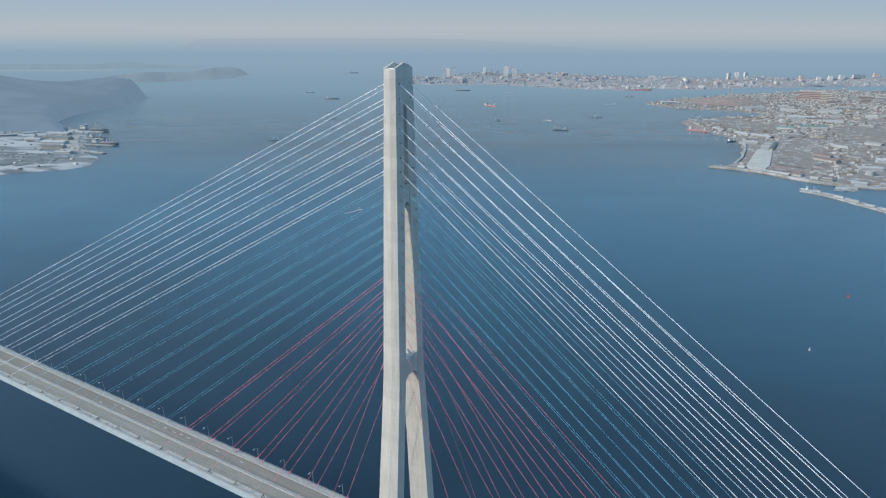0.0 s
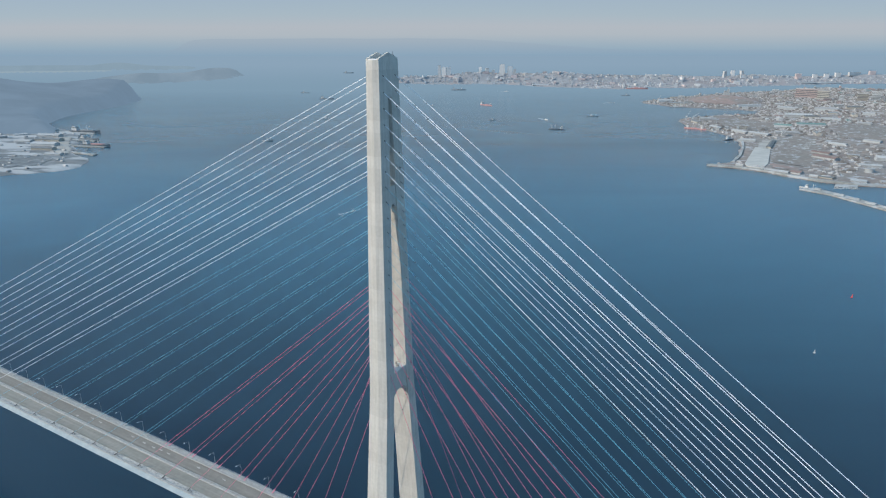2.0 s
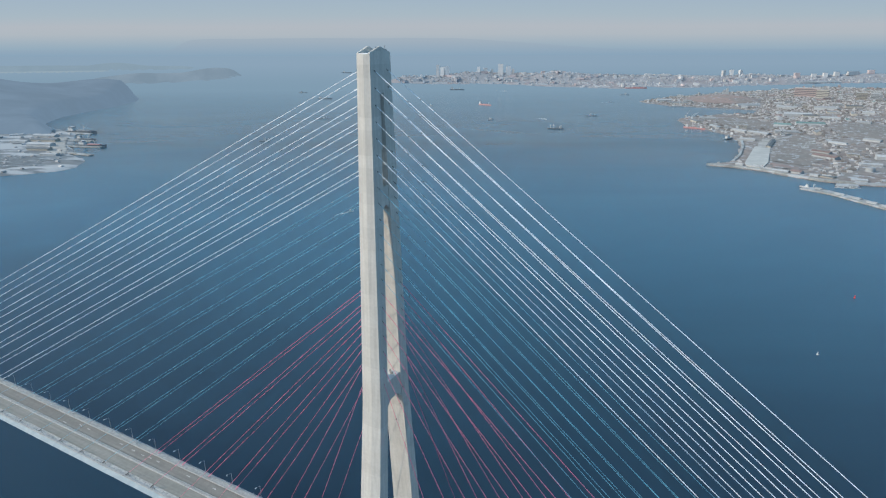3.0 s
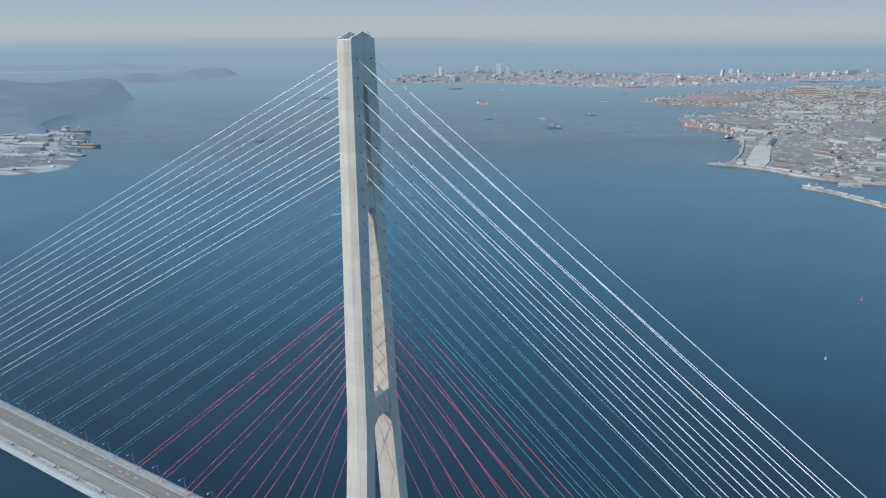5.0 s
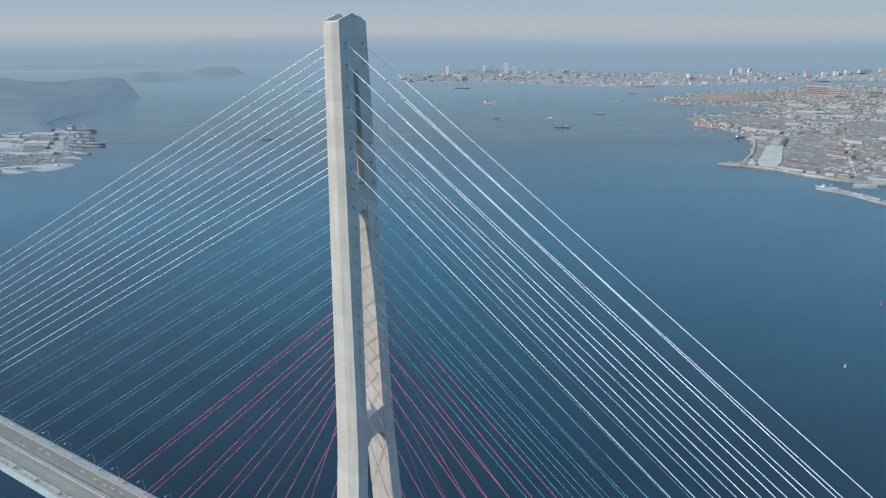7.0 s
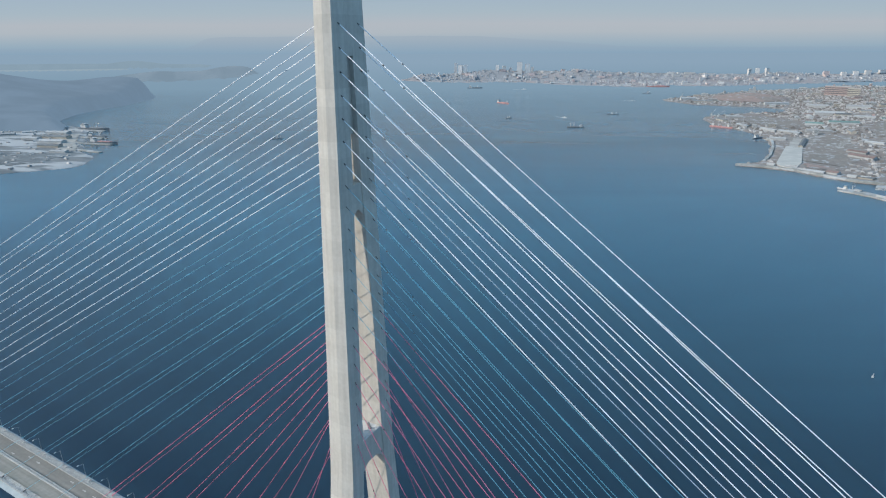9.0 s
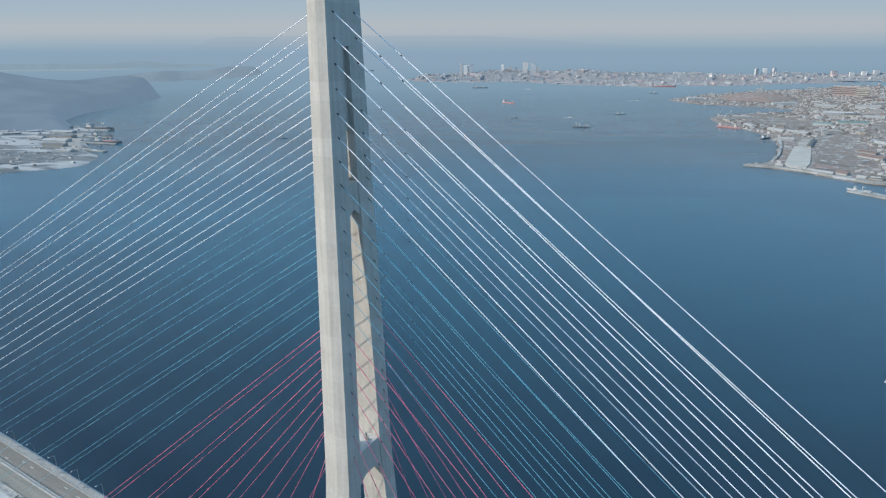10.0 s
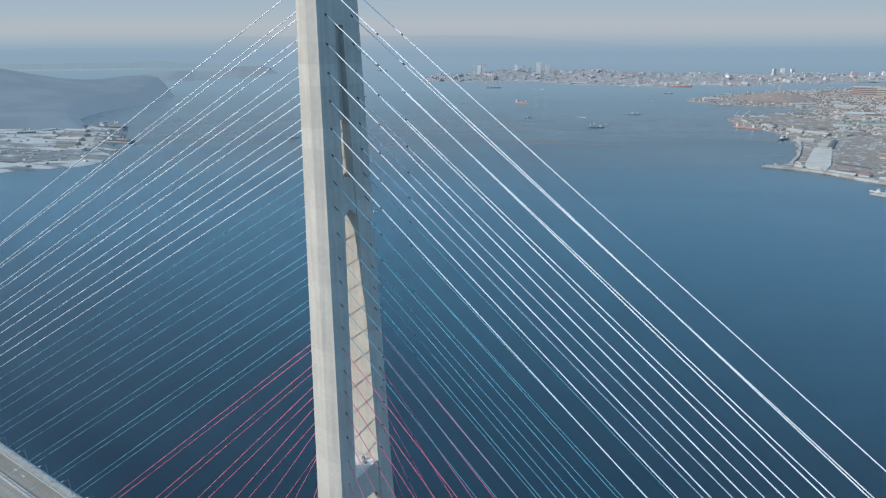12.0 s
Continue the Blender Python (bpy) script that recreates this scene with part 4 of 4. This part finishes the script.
far_towers(((-2597, 4812, 1.45, 0.7, 0), (-2561, 4831, 1.15, 1.0, 0), (-2520, 4846, 1.1, 1.0, 0), (-2266, 4975, 0.7, 0.7, 0), (-2211, 5002, 0.65, 0.8, 0), (-2160, 5030, 0.6, 0.6, 1),
            (-2133, 5042, 1.3, 1.4, 0), (-2090, 5062, 1.35, 1.2, 0), (-2025, 5090, 1.25, 1.1, 0), (-1990, 5112, 0.95, 0.6, 1), (-1955, 5126, 1.2, 1.0, 0), (-1891, 5159, 0.4, 1.0, 0),
            (-1855, 5175, 0.35, 1.0, 0), (-1823, 5193, 0.35, 1.0, 0), (-1785, 5210, 0.35, 0.9, 0), (-1746, 5231, 0.55, 0.9, 2), (-1646, 5280, 0.6, 0.8, 2)))
far_towers(((-1614, 5295, 0.6, 0.8, 2), (-1580, 5310, 0.55, 0.8, 2), (-1541, 5331, 0.45, 0.7, 1), (-1459, 5371, 0.45, 1.2, 0), (-1380, 5400, 0.35, 2.6, 0), (-1120, 5538, 0.4, 1.0, 0),
            (-625, 5780, 0.4, 3.2, 0), (-312, 5934, 0.72, 0.65, 0), (-250, 5965, 0.75, 0.75, 0), (-179, 6000, 0.7, 0.75, 0), (266, 6218, 0.6, 1.2, 2), (398, 6283, 0.45, 1.0, 0),
            (487, 6327, 0.5, 1.0, 0), (575, 6370, 0.5, 1.2, 0), (700, 6420, 0.4, 3.0, 0), (839, 6499, 0.45, 1.4, 2)))
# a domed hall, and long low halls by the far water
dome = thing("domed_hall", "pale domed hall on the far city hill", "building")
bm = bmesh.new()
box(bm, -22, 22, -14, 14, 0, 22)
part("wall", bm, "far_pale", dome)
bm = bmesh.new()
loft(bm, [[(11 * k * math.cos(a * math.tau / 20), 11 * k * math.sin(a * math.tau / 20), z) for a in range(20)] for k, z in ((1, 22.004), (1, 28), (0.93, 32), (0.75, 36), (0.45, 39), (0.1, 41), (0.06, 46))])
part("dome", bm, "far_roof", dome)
dome.matrix_basis = stand("city", -1228, 5485, 30)
free(-1228, 5485, 40)
for x, y, sx in ((330, 5560, 2.6), (480, 5700, 3.0), (-1000, 4420, 2.0), (-1500, 4440, 2.2), (-1900, 4510, 2.0), (-2300, 4290, 1.8), (-600, 4720, 2.2)):
    if free(x, y, 60):
        place("city", 0, "city", x, y, 28, (sx, 1.2, 0.6), "halls by the far water")
# rows of blocks over the city
n = 0
while n < 150:
    x, y = rng.uniform(-2750, 1300), rng.uniform(4220, 5900)
    d = float(shore_distance(np.array([[x]]), np.array([[y]]), CITY)[0, 0])
    if 25 < d < 700 and free(x, y, 32):
        place("city", rng.choice((0, 0, 1, 1, 2)), "city", x, y, rng.choice((25, 25, 115)) + rng.uniform(-10, 10), (rng.uniform(0.4, 1.0), 0.9, rng.uniform(0.7, 1.5)), "blocks of the far city")
        n += 1
# the port town: sheds by the water, blocks behind, houses between
def port_buildings(rows):
    for x, y, kind, i, t, sx, sz, sy in rows:
        free(x, y, 26)
        place(kind, i, "port", x, y, t, (sx, sy, sz), "buildings of the port")


# the sheds of the basin and the spit
port_buildings((
    (335, 1545, "shed", 0, 0, 0.5, 0.6, 1.0), (270, 1560, "shed", 3, -25, 0.5, 0.6, 1.0), (400, 1560, "shed", 0, 5, 0.6, 0.6, 1.0),
    (168, 1579, "shed", 0, -19, 0.59, 0.7, 0.7), (204, 1579, "shed", 1, -24, 0.4, 0.8, 0.9), (379, 1770, "shed", 0, 4, 0.82, 0.8, 0.8),
    (279, 1847, "shed", 1, -36, 1.03, 1, 1), (450, 1880, "shed", 0, 8, 1.5, 1.3, 1.0), (350, 1902, "panel", 2, -5, 0.55, 0.55, 1.2),
    (272, 1927, "shed", 1, -32, 0.82, 0.8, 0.8),
))
# the yards inland of the basin
port_buildings((
    (136, 2049, "shed", 3, 86, 2.46, 0.7, 0.6), (324, 2102, "shed", 0, -28, 0.78, 0.8, 0.7), (420, 2156, "shed", 0, -31, 0.76, 0.9, 0.8),
    (94, 2274, "shed", 0, -33, 1.18, 1, 1), (30, 2320, "shed", 0, -47, 1.14, 1, 0.9), (180, 2330, "shed", 0, 15, 1.2, 1, 1.0),
    (-60, 2420, "shed", 0, -50, 1.0, 1, 1.0), (167, 2529, "shed", 2, -4, 0.89, 1.2, 1), (260, 2560, "shed", 2, 12, 1.5, 1.2, 1.0),
    (-150, 2560, "shed", 3, -60, 0.9, 1, 1.0),
))
# the long halls behind the fishing quay
port_buildings((
    (445, 2669, "shed", 0, -14, 0.7, 1, 1), (-120, 2700, "shed", 0, 15, 1.0, 1, 1.0), (336, 2761, "shed", 0, -1, 1.05, 1, 1),
    (271, 2885, "shed", 3, 10, 0.88, 1.2, 1), (223, 2915, "shed", 0, 7, 1.59, 1.6, 1.5), (-106, 3180, "shed", 3, 7, 2.08, 0.8, 0.8),
    (341, 3182, "shed", 0, 1, 1.44, 1.6, 1.3), (454, 3234, "shed", 3, 10, 1.04, 1.2, 1), (183, 3257, "shed", 0, -5, 1.33, 1.5, 1.3),
    (-330, 3340, "shed", 3, 15, 1.4, 1.2, 1.0),
))
# the promontory and the blocks on the ridge
port_buildings((
    (9, 3340, "shed", 0, 30, 1.78, 1.4, 1), (-420, 3450, "shed", 0, 30, 1.2, 1.5, 1.0), (640, 3500, "panel", 0, 3, 0.5, 2.0, 1.0),
    (450, 3946, "panel", 0, -12, 0.39, 2.2, 1), (620, 4040, "panel", 0, 3, 0.7, 2.4, 1.0), (560, 4060, "panel", 2, 3, 0.9, 2.6, 1.0),
    (366, 4070, "panel", 2, -12, 1.07, 3.2, 1), (288, 4140, "panel", 3, -12, 2.21, 3.4, 1), (667, 4405, "panel", 0, -12, 0.97, 2.0, 1),
))
for i, (x, y) in enumerate(((285, 1366), (312, 1340), (338, 1310), (362, 1284), (395, 1262), (430, 1240), (246, 1406))):
    place("house", 0, "port", x, y, -38, (1.5 if i < 6 else 1.0, 0.8, 0.45), "sheds on the breakwater", z=2.9)
for x, y, t in ((69, 1626, -18), (109, 1613, -18), (120, 1611, -18), (139, 1596, -18), (241, 1558, -12), (268, 1558, -8)):
    place("house", 0, "port", x, y, t, (1.3, 0.8, 0.9), "sheds on the sea wall")
n = 0
while n < 190:
    x, y = rng.uniform(-550, 1250), rng.uniform(1560, 5100)
    d = float(shore_distance(np.array([[x]]), np.array([[y]]), PORT)[0, 0])
    basin = 70 < x < 190 and 1600 < y < 2190
    if d < 24 or basin or x > 260 + (y - 1500) * 0.30 or in_fields(x, y) or not free(x, y, 24):
        continue
    dense = y > 3150
    kind = rng.choice(("panel", "panel", "shed", "house")) if dense else rng.choice(("shed", "shed", "house", "house", "panel"))
    i = rng.choice((0, 0, 0, 1, 2, 3)) if kind != "house" else rng.randrange(3)
    place(kind, i, "port", x, y, rng.choice((8, 8, 98)) + rng.uniform(-8, 8), (rng.uniform(0.3, 0.8), rng.uniform(0.6, 1.0), rng.uniform(0.7, 1.3)), "buildings of the port")
    n += 1
# the snowy shore settlement
for x, y, i, sx, sy, sz in ((-2140, 1060, 0, 1.3, 1.2, 1.2), (-2040, 1000, 3, 1.4, 1.2, 1.1), (-1960, 940, 0, 1.3, 1.2, 1.2), (-1880, 890, 3, 1.1, 1.0, 1.0), (-2080, 940, 0, 0.9, 1.0, 1.0), (-1760, 850, 0, 0.8, 0.8, 0.8)):
    free(x, y, 40)
    place("shed", i, "shore", x, y, 20, (sx, sy, sz), "buildings of the snowy shore")
n = 0
while n < 20:
    x, y = rng.uniform(-2700, -1600), rng.uniform(420, 1200)
    d = float(shore_distance(np.array([[x]]), np.array([[y]]), SHORE)[0, 0])
    if d > 22 and free(x, y, 22):
        kind = rng.choice(("shed", "house", "house", "house"))
        place(kind, rng.choice((0, 0, 0, 0, 3)), "shore", x, y, rng.choice((-28, 62)) + rng.uniform(-8, 8), (rng.uniform(0.5, 1.1), 1.0, rng.uniform(0.6, 1.0)), "buildings of the snowy shore")
        n += 1


def scatter(name, label, category, key, poly, count, area, sizes, mat, seed, lo=18, keep=None, peak=False):
    """Many small things that nobody could count, as one mesh."""
    r = random.Random(seed)
    cand = [(r.uniform(area[0], area[1]), r.uniform(area[2], area[3])) for _ in range(count)]
    px, py = np.array([[c[0] for c in cand]]), np.array([[c[1] for c in cand]])
    d, h = shore_distance(px, py, poly)[0], land_height(key, px, py)[0]
    verts, faces = [], []
    for (x, y), dd, z in zip(cand, d, h):
        if dd < lo or (keep and not keep(x, y)):
            continue
        a, lx, ly, hh = r.choice((8, 98)) + r.uniform(-12, 12), r.uniform(*sizes[0]), r.uniform(*sizes[1]), r.uniform(*sizes[2])
        ca, sa = math.cos(radians(a)), math.sin(radians(a))
        base = len(verts)
        for zz, k in ((z - 2, 1.0), (z + hh * 0.6, 0.7 if peak else 1.0), (z + hh, 0.0 if peak else 0.25)):
            for u, v in ((-1, -1), (1, -1), (1, 1), (-1, 1)):
                fx, fy = u * lx / 2 * ((k if peak else 1) if k else 0.1), v * ly / 2 * (k if k else 0.1)
                verts.append(far(x + fx * ca - fy * sa, y + fx * sa + fy * ca, zz))
        for b in (0, 4):
            for i in range(4):
                faces.append((base + b + i, base + b + (i + 1) % 4, base + b + 4 + (i + 1) % 4, base + b + 4 + i))
        faces.append((base + 8, base + 9, base + 10, base + 11))
    me = bpy.data.meshes.new(name)
    me.from_pydata(verts, [], faces)
    me.materials.append(M[mat])
    return tagged(new(name, me), label, category, kind="stuff")


def in_port_view(x, y):
    if (70 < x < 190 and 1600 < y < 2190) or x > 280 + (y - 1500) * 0.32:
        return False
    return not in_fields(x, y) and (y > 3100 or noise.noise((x / 120, y / 150, 2.2)) > -0.22)


scatter("small_houses", "countless small houses and sheds of the port town", "houses", "port", PORT, 11500, (-550, 1500, 1560, 5200), ((4, 13), (4, 8), (2.5, 6)), "town", 11, keep=in_port_view)
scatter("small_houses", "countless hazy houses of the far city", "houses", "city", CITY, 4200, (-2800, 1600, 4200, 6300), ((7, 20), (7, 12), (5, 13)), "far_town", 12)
scatter("small_houses", "countless sheds on the snowy shore", "houses", "shore", SHORE, 260, (-2800, -1550, 350, 1220), ((5, 14), (5, 9), (2.5, 5)), "town", 13)
scatter("scrub", "bare brown scrub and trees between the houses", "scrub", "port", PORT, 5200, (-550, 1500, 1560, 5200), ((7, 22), (7, 18), (3, 8)), "scrub", 14, lo=26, keep=in_port_view, peak=True)


# ---- vessels ----
def ship(label, category, hull, length, x, y, heading, house_at=-0.3, house_h=0.12, masts=(), cargo="", group="", tall=1.0):
    k = shrink(x, y)
    s = thing("ship", label, category, group)
    s.matrix_basis = Matrix.Translation(far(x, y, 0)) @ Matrix.Rotation(radians(heading), 4, "Z") @ Matrix.Diagonal((k, k, k * tall, 1))
    w, f = length * 0.15, length * 0.055
    bm = bmesh.new()
    st = ((-0.5, 0.75, 1.0), (-0.42, 0.95, 1.0), (0.2, 1.0, 1.0), (0.38, 0.7, 1.15), (0.5, 0.06, 1.4))
    loft(bm, [[(u * length, -w / 2 * v, f * t), (u * length, w / 2 * v, f * t), (u * length, w / 2 * v * 0.8, -1.0), (u * length, -w / 2 * v * 0.8, -1.0)] for u, v, t in st])
    part("hull", bm, hull, s)
    bm = bmesh.new()
    hx, hh = house_at * length, house_h * length
    box(bm, hx - length * 0.08, hx + length * 0.08, -w * 0.4, w * 0.4, f, f + hh * 0.65)
    box(bm, hx - length * 0.05, hx + length * 0.05, -w * 0.45, w * 0.45, f + hh * 0.65, f + hh)
    house = part("deckhouse", bm, "ship_white", s, "white deckhouse")
    bm = bmesh.new()
    box(bm, hx - length * 0.052, hx + length * 0.052, -w * 0.46, w * 0.46, f + hh * 0.74, f + hh * 0.88)
    part("bridge_windows", bm, "glass_band", house, "dark bridge windows")
    bm = bmesh.new()
    tube(bm, (hx - length * 0.06, 0, f + hh * 0.6), (hx - length * 0.06, 0, f + hh * 1.25), length * 0.018, 8)
    part("funnel", bm, "hull_dark", house, "dark funnel")
    for u, h in masts:
        bm = bmesh.new()
        tube(bm, (u * length, 0, f), (u * length, 0, f + h * length), length * 0.011, 6)
        tube(bm, (u * length, 0, f + h * length * 0.55), ((u + 0.1) * length, 0, f + h * length * 0.9), length * 0.007, 6)
        part("mast", bm, "ship_white", s)
    if "under way" in label:
        bm = bmesh.new()
        loft(bm, [[(-u * length, -v * length, 0.06), (-u * length, v * length, 0.06), (-u * length, v * length, 0.02), (-u * length, -v * length, 0.02)] for u, v in ((0.45, 0.05), (0.9, 0.08), (1.5, 0.06), (2.1, 0.015))])
        part("wake", bm, "snow", s, "white foam trail")
    if cargo:
        bm = bmesh.new()
        box(bm, -0.12 * length, 0.3 * length, -w * 0.35, w * 0.35, f, f * 1.35)
        part("hatch", bm, cargo, s)
    return s


G = "ships in the bay"
ship("red-hulled cargo ship with white deckhouse at anchor", "ship", "hull_red", 92, -1240, 2850, -25, -0.4, 0.13, ((0.3, 0.12),), "hull_red", G)
ship("dark grey cargo ship with deck cranes at anchor", "ship", "hull_dark", 62, -610, 2120, 205, -0.32, 0.13, ((0.1, 0.24), (0.3, 0.24)), "hull_grey", G)
ship("small dark trawler at anchor", "ship", "hull_dark", 52, -600, 2610, 20, -0.1, 0.14, ((0.25, 0.16),), "", G)
ship("small grey trawler with white deckhouse", "ship", "hull_grey", 36, -950, 2270, 60, 0.1, 0.2, ((-0.2, 0.3),), "", G)
ship("long dark cargo ship in the haze", "ship", "hull_dark", 105, -1860, 3740, 25, -0.3, 0.12, ((0.2, 0.14),), "hull_grey", G)
ship("dark cargo ship behind the cables", "ship", "hull_dark", 90, -2240, 2750, 20, -0.3, 0.13, ((0.2, 0.16),), "hull_grey", G)
ship("small white and green motor vessel", "boat", "hull_grey", 40, -1400, 1370, 30, 0.0, 0.2, ((0.3, 0.2),), "", G)
ship("dark trawler at anchor", "ship", "hull_dark", 42, -1620, 1970, 20, -0.1, 0.18, ((0.2, 0.25),), "", G)
ship("small white boat under way", "boat", "ship_white", 17, -590, 760, 70, 0.0, 0.2, ((0.1, 0.35),), "", G)
ship("dark ship far out in the bay", "ship", "hull_dark", 60, -2670, 3060, 15, -0.2, 0.12, (), "", G)
ship("dark ship on the hazy horizon", "ship", "hull_dark", 130, -4100, 5450, 15, -0.2, 0.1, (), "", G)
ship("small dark tug by the far quay", "boat", "hull_dark", 55, -720, 3840, 20, 0.1, 0.16, ((0.2, 0.2),), "", G)
ship("small white launch under way", "boat", "ship_white", 26, -750, 2400, -30, 0.0, 0.12, (), "", G)
ship("small white launch under way by the promontory", "boat", "ship_white", 30, -680, 3310, 30, 0.0, 0.12, (), "", G)
ship("small white launch under way far out", "boat", "ship_white", 34, -1520, 3800, 10, 0.0, 0.14, (), "", G)
ship("small grey patrol boat", "boat", "hull_grey", 34, -1490, 2700, 10, 0.0, 0.18, ((0.1, 0.2),), "", G)
Q = "ships at the quays"
ship("red fishing ship moored at the port quay", "ship", "hull_red", 46, -152, 2386, -14, -0.25, 0.15, ((0.2, 0.28),), "", Q, 2.0)
ship("red fishing ship moored at the port quay", "ship", "hull_red", 42, -112, 2372, -20, 0.1, 0.16, ((-0.2, 0.28),), "", Q, 2.0)
ship("white fishing ship moored at the port quay", "ship", "ship_white", 44, -62, 2352, -40, -0.2, 0.16, ((0.2, 0.3),), "", Q)
ship("grey ship moored at the port quay", "ship", "hull_grey", 40, -22, 2300, -45, -0.2, 0.18, ((0.2, 0.35),), "", Q)
ship("dark ship moored by the basin", "ship", "hull_dark", 55, 5, 2150, 60, -0.2, 0.18, ((0.2, 0.3),), "", Q)
ship("white ship moored at the promontory", "ship", "ship_white", 60, -480, 3390, 20, -0.2, 0.16, ((0.2, 0.3),), "", Q)
ship("white ship moored at the promontory", "ship", "hull_grey", 70, -320, 3215, 8, -0.2, 0.16, ((0.2, 0.3),), "", Q)
ship("long red ship at the far city quay", "ship", "hull_red", 150, -770, 4440, 15, -0.38, 0.09, ((0.1, 0.12),), "hull_red", Q)
ship("white ship by the breakwater", "ship", "ship_white", 40, 227, 1422, -28, -0.1, 0.16, ((0.25, 0.26),), "", Q)
ship("dark ship at the snowy shore pier", "ship", "hull_dark", 112, -1828, 1026, 16, -0.3, 0.1, ((0.1, 0.14),), "hull_red", Q)
ship("dark ship at the snowy shore pier", "ship", "hull_dark", 92, -1975, 1100, 9, -0.3, 0.1, ((0.1, 0.14),), "hull_dark", Q)
ship("dark ship at the outer pier", "ship", "hull_dark", 140, -2165, 1205, 13, -0.3, 0.1, ((0.1, 0.14),), "hull_grey", Q)


def buoy(label, mat, x, y, h):
    b = thing("buoy", label, "buoy", "buoys", at=(x, y, 0))
    bm = bmesh.new()
    tube(bm, (0, 0, -1), (0, 0, 0.8), 1.1, 12)
    part("float", bm, mat, b)
    bm = bmesh.new()
    tube(bm, (0, 0, 1.2), (0, 0, h), 0.6, 8, 0.2)
    part("tower", bm, mat, b)
    bm = bmesh.new()
    tube(bm, (0, 0, h), (0, 0, h + 0.9), 0.35, 8)
    part("top_mark", bm, mat, b)


buoy("red navigation buoy floating in the strait", "buoy_red", 260, 720, 3.6)
buoy("white navigation buoy floating in the strait", "ship_white", 210, 520, 2.8)


def build_snow_lumps():
    """Ploughed snow and grit left along the edges of the roadway."""
    r = random.Random(5)
    verts, faces = [], []
    for _ in range(1500):
        x = r.uniform(-470, 20)
        side = r.random()
        y = -r.uniform(9.5, 12.4) if side < 0.7 else r.uniform(9.6, 12.4) if side < 0.85 else r.uniform(-0.9, 0.9)
        a, b, h = r.uniform(0.25, 0.9), r.uniform(0.2, 0.6), r.uniform(0.08, 0.3)
        z = deck_z(x) + (0.09 if abs(y) > 9.4 else 0.13)
        base = len(verts)
        for k, zz in ((1.0, 0.0), (0.8, h * 0.6), (0.35, h)):
            for i in range(6):
                t = i * math.tau / 6 + 0.4 * k
                verts.append((x + a * k * math.cos(t) * r.uniform(0.8, 1.2), y + b * k * math.sin(t) * r.uniform(0.8, 1.2), z + zz))
        for q in (0, 6):
            for i in range(6):
                faces.append((base + q + i, base + q + (i + 1) % 6, base + q + 6 + (i + 1) % 6, base + q + 6 + i))
        faces.append(tuple(base + 12 + i for i in range(6)))
    me = bpy.data.meshes.new("snow_lumps")
    me.from_pydata(verts, [], faces)
    me.materials.append(M["snow_lump"])
    tagged(new("snow_lumps", me), "grey ploughed snow lumps along the roadway", "snow", kind="stuff")


build_snow_lumps()

for x, y, h in ((288, 1457, 10), (299, 1456, 30), (313, 1464, 5), (326, 1471, 20)):
    ship("small white boat moored at the jetty", "boat", "ship_white", 16, x, y, h, -0.1, 0.2, ((0.1, 0.3),), "", "boats at the jetty")
tank = thing("storage_tank", "round white storage tank in the port yard", "tank")
bm = bmesh.new()
loft(bm, [[(11 * math.cos(a * math.tau / 24), 11 * math.sin(a * math.tau / 24), z) for a in range(24)] for z in (0, 11)])
part("shell", bm, "wall_white", tank)
bm = bmesh.new()
loft(bm, [[(r * math.cos(a * math.tau / 24), r * math.sin(a * math.tau / 24), z) for a in range(24)] for r, z in ((11.2, 11.004), (11.2, 11.4), (6, 12.6), (0.8, 13.2))])
part("roof", bm, "roof_snow", tank, "low conical snowy roof")
tank.matrix_basis = stand("port", 370, 1682)

# the pale signal station on the promontory's bare hill
station = thing("signal_station", "white signal station on a bare brown hill", "building")
bm = bmesh.new()
box(bm, -14, 14, -8, 8, 0, 9)
box(bm, 2, 12, -5, 5, 9, 20)
part("wall", bm, "wall_white", station)
bm = bmesh.new()
box(bm, -14.4, 1.9, -8.4, 8.4, 9.004, 9.7)
box(bm, 1.6, 12.4, -5.4, 5.4, 20.004, 20.8)
part("roof", bm, "roof_snow", station)
bm = bmesh.new()
tube(bm, (7, 0, 20.8), (7, 0, 32), 0.5, 6)
part("mast", bm, "ship_white", station)
station.matrix_basis = stand("port", -125, 3660, 10, (1.2, 1.2, 1.7))

# harbour cranes by the quays
crane = None
for x, y, t in ((-170, 2590, 20), (-200, 2640, 60), (-60, 2390, 100), (-300, 3300, 30), (-450, 3440, 80), (20, 2330, 150)):
    k = stand("port", x, y, t)
    if crane:
        copy_thing(crane, k)
        continue
    crane = thing("harbour_crane", "tall grey harbour crane on the quay", "crane", "harbour cranes")
    bm = bmesh.new()
    for u in (-4, 4):
        for v in (-4, 4):
            tube(bm, (u, v, 0), (u * 0.5, v * 0.5, 14), 0.6, 6)
    box(bm, -3, 3, -3, 3, 14, 19)
    part("tower", bm, "wall_grey", crane)
    bm = bmesh.new()
    tube(bm, (0, 0, 18), (24, 0, 38), 0.8, 6, 0.35)
    tube(bm, (0, 0, 26), (24, 0, 38), 0.2, 5)
    tube(bm, (0, 0, 18), (0, 0, 26), 0.4, 5)
    part("jib", bm, "wall_grey", crane)
    crane.matrix_basis = k
